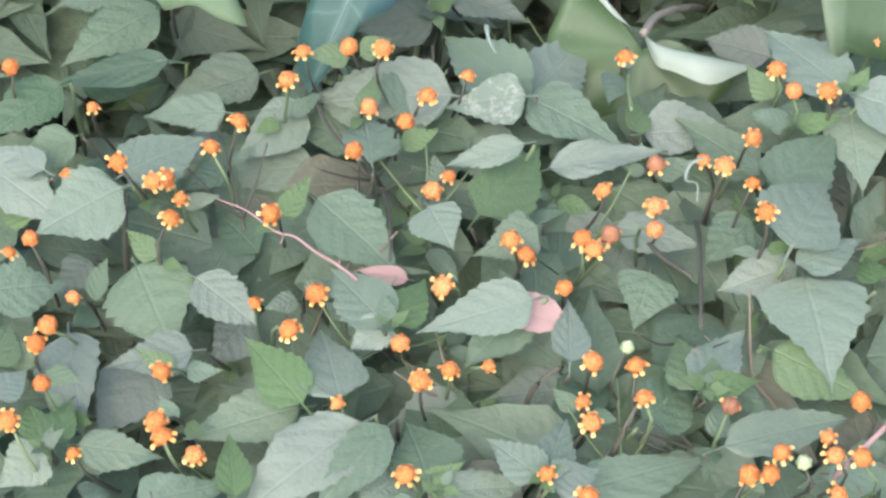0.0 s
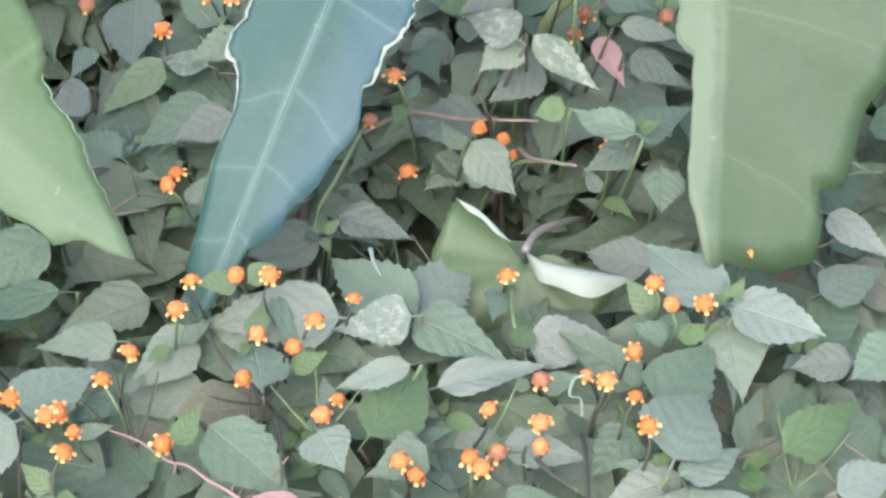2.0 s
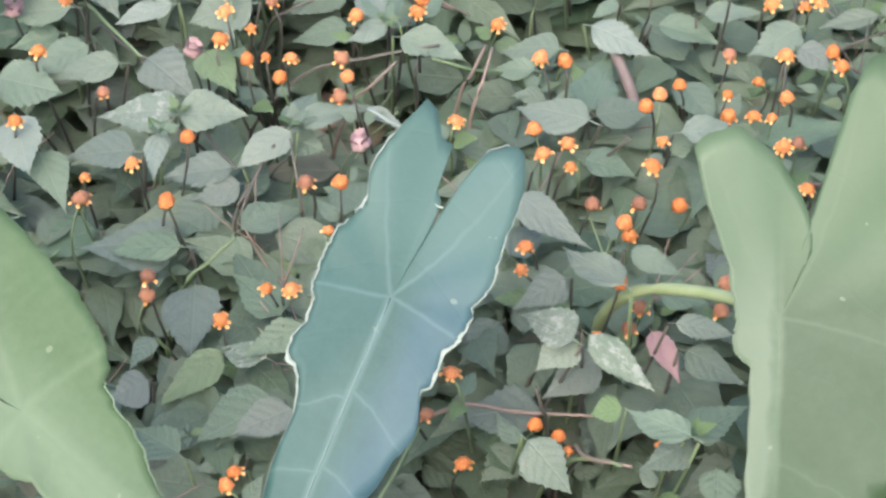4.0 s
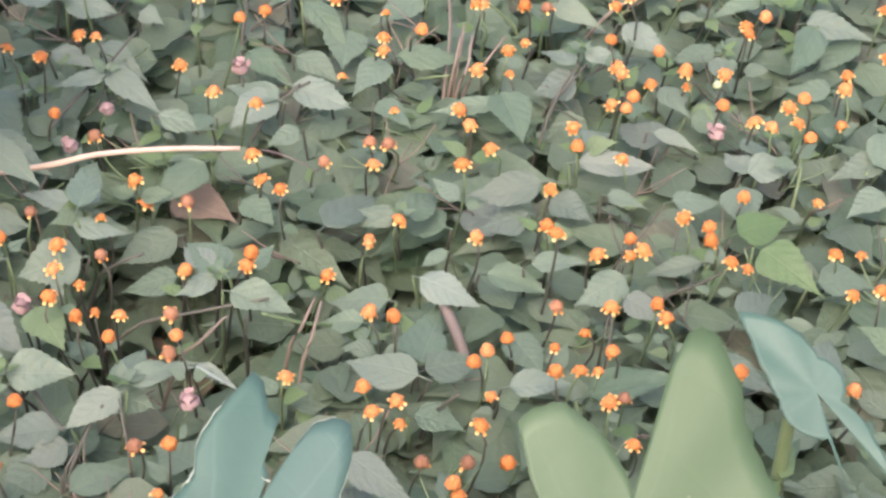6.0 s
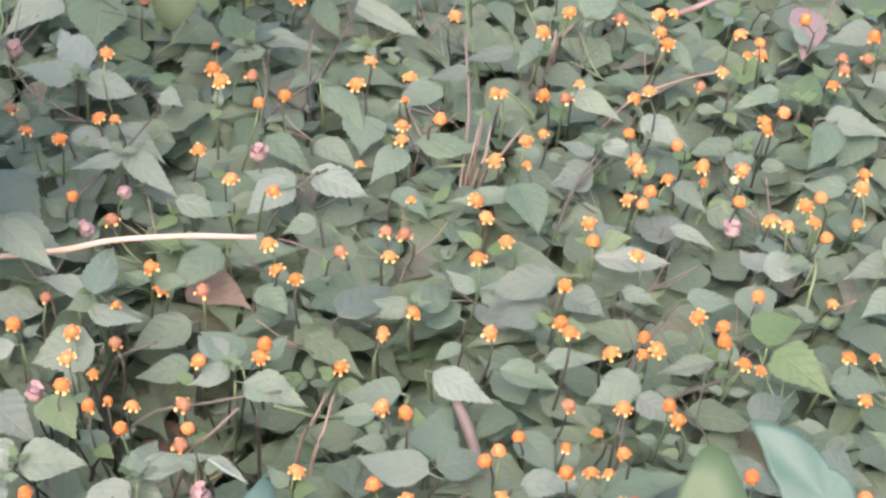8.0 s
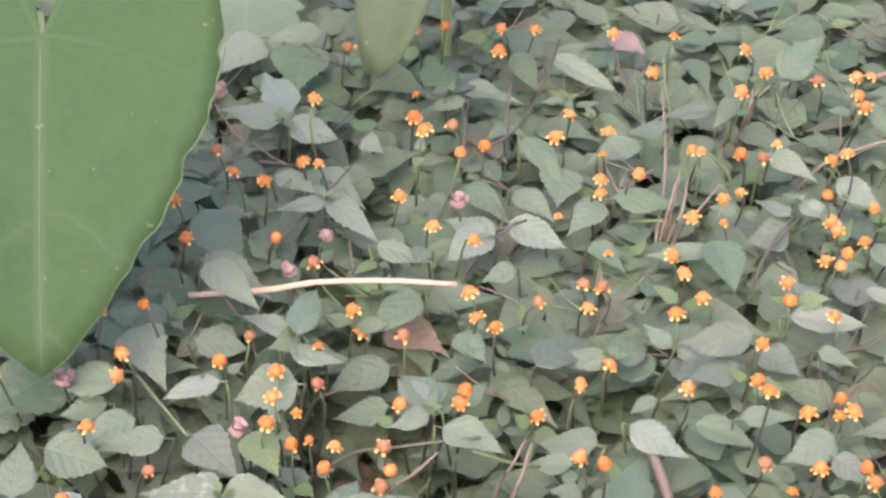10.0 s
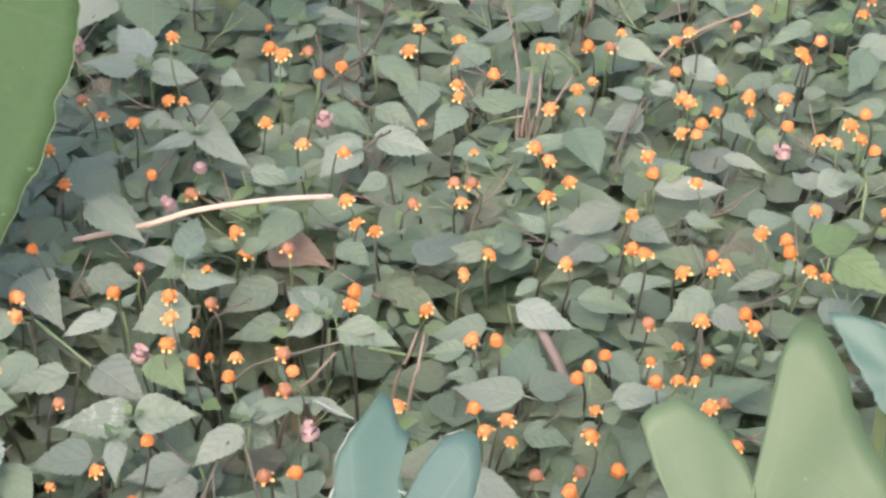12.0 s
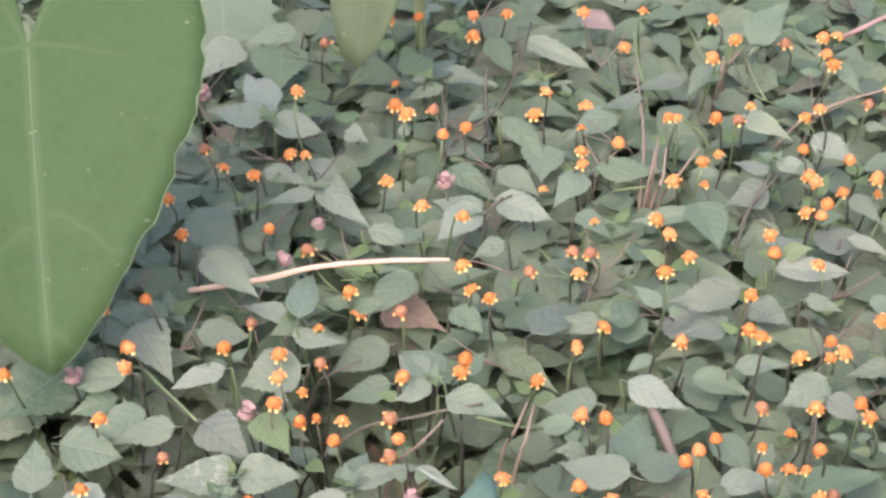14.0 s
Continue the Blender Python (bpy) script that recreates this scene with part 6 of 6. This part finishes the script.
taro("large smooth green taro leaf hanging over the flowers", (-0.240, 1.450, 0.520), (-0.233, 1.283, 0.370),
          ((7, 0.92), (15, 0.81), (28, 0.68), (45, 0.59), (62, 0.55), (81, 0.53), (100, 0.53), (123, 0.54), (146, 0.57), (158, 0.44)),
          ((8, 0.91), (19, 0.79), (34, 0.64), (60, 0.53), (92, 0.52), (119, 0.56), (143, 0.60), (159, 0.53), (170, 0.36)),
     TARO_DEEP, seed=5, ruffle=0.004, rim=((2, 100, 0.0005),), wave=0.002, stalk=((-0.27, 1.6, 0.0), (-0.27, 1.58, 0.3), (-0.25, 1.5, 0.5), (-0.240, 1.452, 0.511)))
taro("green taro leaf tip hanging among far flowers", (0.014, 1.709, 0.520), (-0.018, 1.571, 0.423),
          ((5, 0.93), (10, 0.78), (16, 0.62), (38, 0.42), (102, 0.35), (152, 0.51), (171, 0.42)),
          ((5, 0.94), (10, 0.80), (16, 0.64), (38, 0.44), (78, 0.42), (125, 0.50), (150, 0.46)),
     TARO_FAR, seed=6, veins=False, stalk=((0.04, 1.85, 0.0), (0.04, 1.82, 0.3), (0.03, 1.709, 0.515)))
low_taro = taro("olive taro leaf low down with a rolled pale edge", (0.102, 0.860, 0.300), (0.093, 0.824, 0.272),
          ((32, 0.88), (51, 0.90), (76, 1.00), (91, 1.09), (98, 0.56), (131, 0.23)),
          ((40, 1.10), (79, 1.05), (104, 1.00), (127, 1.04), (129, 0.72), (136, 0.31)),
     TARO_OLIVE, seed=7, veins=False, wave=0.001, stalk=(((0.101, 0.852, 0.320), (0.111, 0.875, 0.310), (0.132, 0.911, 0.280), (0.154, 0.989, 0.200))), stalk_mat=TARO_PINK, thick=0.0021)

# ---- dry things ----
def dry_stick(name, label, category, points, r0, r1, material):
    pts = [Vector(p) for p in points]
    ob = new(name, tube(name, [p - pts[0] for p in pts], r0, r1, material, 8, 18))
    ob.location = pts[0]
    return tagged(ob, label, category)


dry_stick("dry_stalk", "bent straw-coloured dry stalk lying on the leaves", "dry stalk", ((-0.149, 1.444, 0.312), (-0.094, 1.416, 0.338), (-0.058, 1.407, 0.352), (-0.008, 1.404, 0.356), (0.037, 1.406, 0.352)), 0.0022, 0.0018, STRAW)
dry_stick("dry_twig", "thin curved dry twig beside a flower", "dry twig", ((0.051, 1.404, 0.352), (0.066, 1.399, 0.350), (0.081, 1.393, 0.345), (0.087, 1.395, 0.338)), 0.0006, 0.0003, FADED)
dry_stick("dead_stick", "upright dusty pink dead stick deep in the bank", "dead stick", ((-0.014, 1.116, 0.000), (-0.013, 0.950, 0.200), (-0.013, 0.946, 0.240), (-0.011, 0.950, 0.270)), 0.0042, 0.0034, WOOD)
dry_stick("dead_stick", "thick brown dead stick leaning among the leaves", "dead stick", ((0.185, 1.205, 0.260), (0.176, 1.214, 0.290), (0.167, 1.243, 0.315), (0.156, 1.274, 0.330)), 0.004, 0.0034, WOOD)
dry_vine = dry_stick("dry_vine", "thin pinkish dry vine lying over the leaves", "dry vine", ((-0.102, 0.727, 0.345), (-0.087, 0.717, 0.347), (-0.075, 0.706, 0.346), (-0.066, 0.702, 0.347), (-0.056, 0.693, 0.346), (-0.047, 0.687, 0.345), (-0.038, 0.681, 0.341)), 0.0004, 0.0008, PINK)
part("side_shoot", tube("side_shoot", [Vector(p) - dry_vine.location for p in ((-0.074, 0.706, 0.346), (-0.071, 0.702, 0.348), (-0.072, 0.697, 0.348))], 0.0005, 0.0003, PINK, 6, 6), dry_vine)
dry_stick("dry_straw", "pale pink dry grass straw between flower stems", "dry straw", ((0.162, 0.578, 0.330), (0.170, 0.577, 0.350), (0.186, 0.588, 0.360)), 0.0012, 0.0012, PINK)

dry_stick("dry_straw", "pink dry grass straw above far flowers", "dry straw", ((0.380, 1.719, 0.330), (0.395, 1.708, 0.345), (0.426, 1.724, 0.350)), 0.0022, 0.0016, PINK)


def dry_leaf(label, base, tip, width, stuff=PINK):
    me = blade(77, "green", teeth=False)
    me.materials[0] = stuff
    ob = new("dry_leaf", me)
    ob.matrix_basis = leaf_pose(base, tip, width, (0, -0.6, 1))
    return tagged(ob, label, "dry leaf")


dry_leaf("pink dry fallen leaf lying on green leaves", *((0.053, 0.664, 0.330), (0.012, 0.676, 0.336)), 0.4)
dry_leaf("narrow pink dry fallen leaf among green leaves", *((-0.016, 0.686, 0.335), (-0.038, 0.688, 0.340)), 0.4)
dry_leaf("faded pink leaf hanging behind the flowers", *((0.488, 1.729, 0.325), (0.472, 1.669, 0.320)), 0.5, FADED)
dry_leaf("dusty brown curled leaf among flower stems", *((0.174, 1.779, 0.330), (0.198, 1.755, 0.330)), 0.6, FADED)
dry_leaf("faded pink leaf caught between daisy stems", *((0.155, 1.006, 0.325), (0.166, 0.973, 0.320)), 0.42)
dry_leaf("brownish pink fallen leaf deep between stems", *((0.166, 1.009, 0.280), (0.193, 0.991, 0.280)), 0.8, FADED)


dry_leaf("brown dead leaf standing in the shade of taro", *((-0.141, 0.956, 0.200), (-0.137, 0.952, 0.240)), 0.5, FADED)
dry_leaf("brown dead leaf hanging in a dark gap", *((-0.102, 0.984, 0.200), (-0.102, 0.984, 0.240)), 0.45, FADED)


def curl(points, width):
    """The pale underside of the low leaf's edge, rolled over towards the light."""
    path = smooth_path(points, 16)
    verts, faces = [], []
    for k, p in enumerate(path):
        s = k / 16
        w = width * (math.sin(math.pi * min(1, 0.06 + 0.9 * s)) ** 0.7) * (1 + 0.15 * math.sin(11 * s))
        for a in range(7):
            t = a / 6 * 2.4
            verts.append(p + Vector((0.002 * a / 6, -w * (0.5 - 0.5 * math.cos(t)) * 1.0, 0.35 * w * math.sin(t) - 0.45 * w * (a / 6) ** 2)))
    faces = [(7 * k + a, 7 * k + a + 1, 7 * k + a + 8, 7 * k + a + 7) for k in range(16) for a in range(6)]
    return mesh_from("curled_edge", verts, faces, TARO_PALE)


for points, width in ((((0.068, 0.887, 0.325), (0.080, 0.879, 0.322), (0.094, 0.867, 0.312)), 0.007), (((0.101, 0.860, 0.312), (0.109, 0.851, 0.312), (0.129, 0.843, 0.312), (0.151, 0.843, 0.306)), 0.017)):
    piece = part("curled_edge", curl(points, width), low_taro, label="pale rolled-over leaf edge")
    piece.matrix_basis = low_taro.matrix_basis.inverted()


def sliver(label, points, r):
    pts = [Vector(p) for p in points]
    ob = new("plant_shred", tube("plant_shred", [p - pts[0] for p in pts], r, 0.4 * r, TARO_PALE, 6, 12, 0.4))
    ob.location = pts[0]
    return tagged(ob, label, "plant shred")


sliver("small white shred of leaf lying on a daisy leaf", ((0.023, 0.835, 0.345), (0.024, 0.825, 0.345), (0.027, 0.818, 0.343)), 0.0013)
sliver("pale curled dry shred hanging from a flower stem", ((0.119, 0.740, 0.352), (0.113, 0.738, 0.350), (0.111, 0.731, 0.347), (0.116, 0.731, 0.345), (0.116, 0.724, 0.340)), 0.0011)
sliver("pale dry shred of leaf between flower stems", ((0.003, 1.197, 0.340), (0.014, 1.185, 0.340), (0.026, 1.176, 0.338)), 0.002)
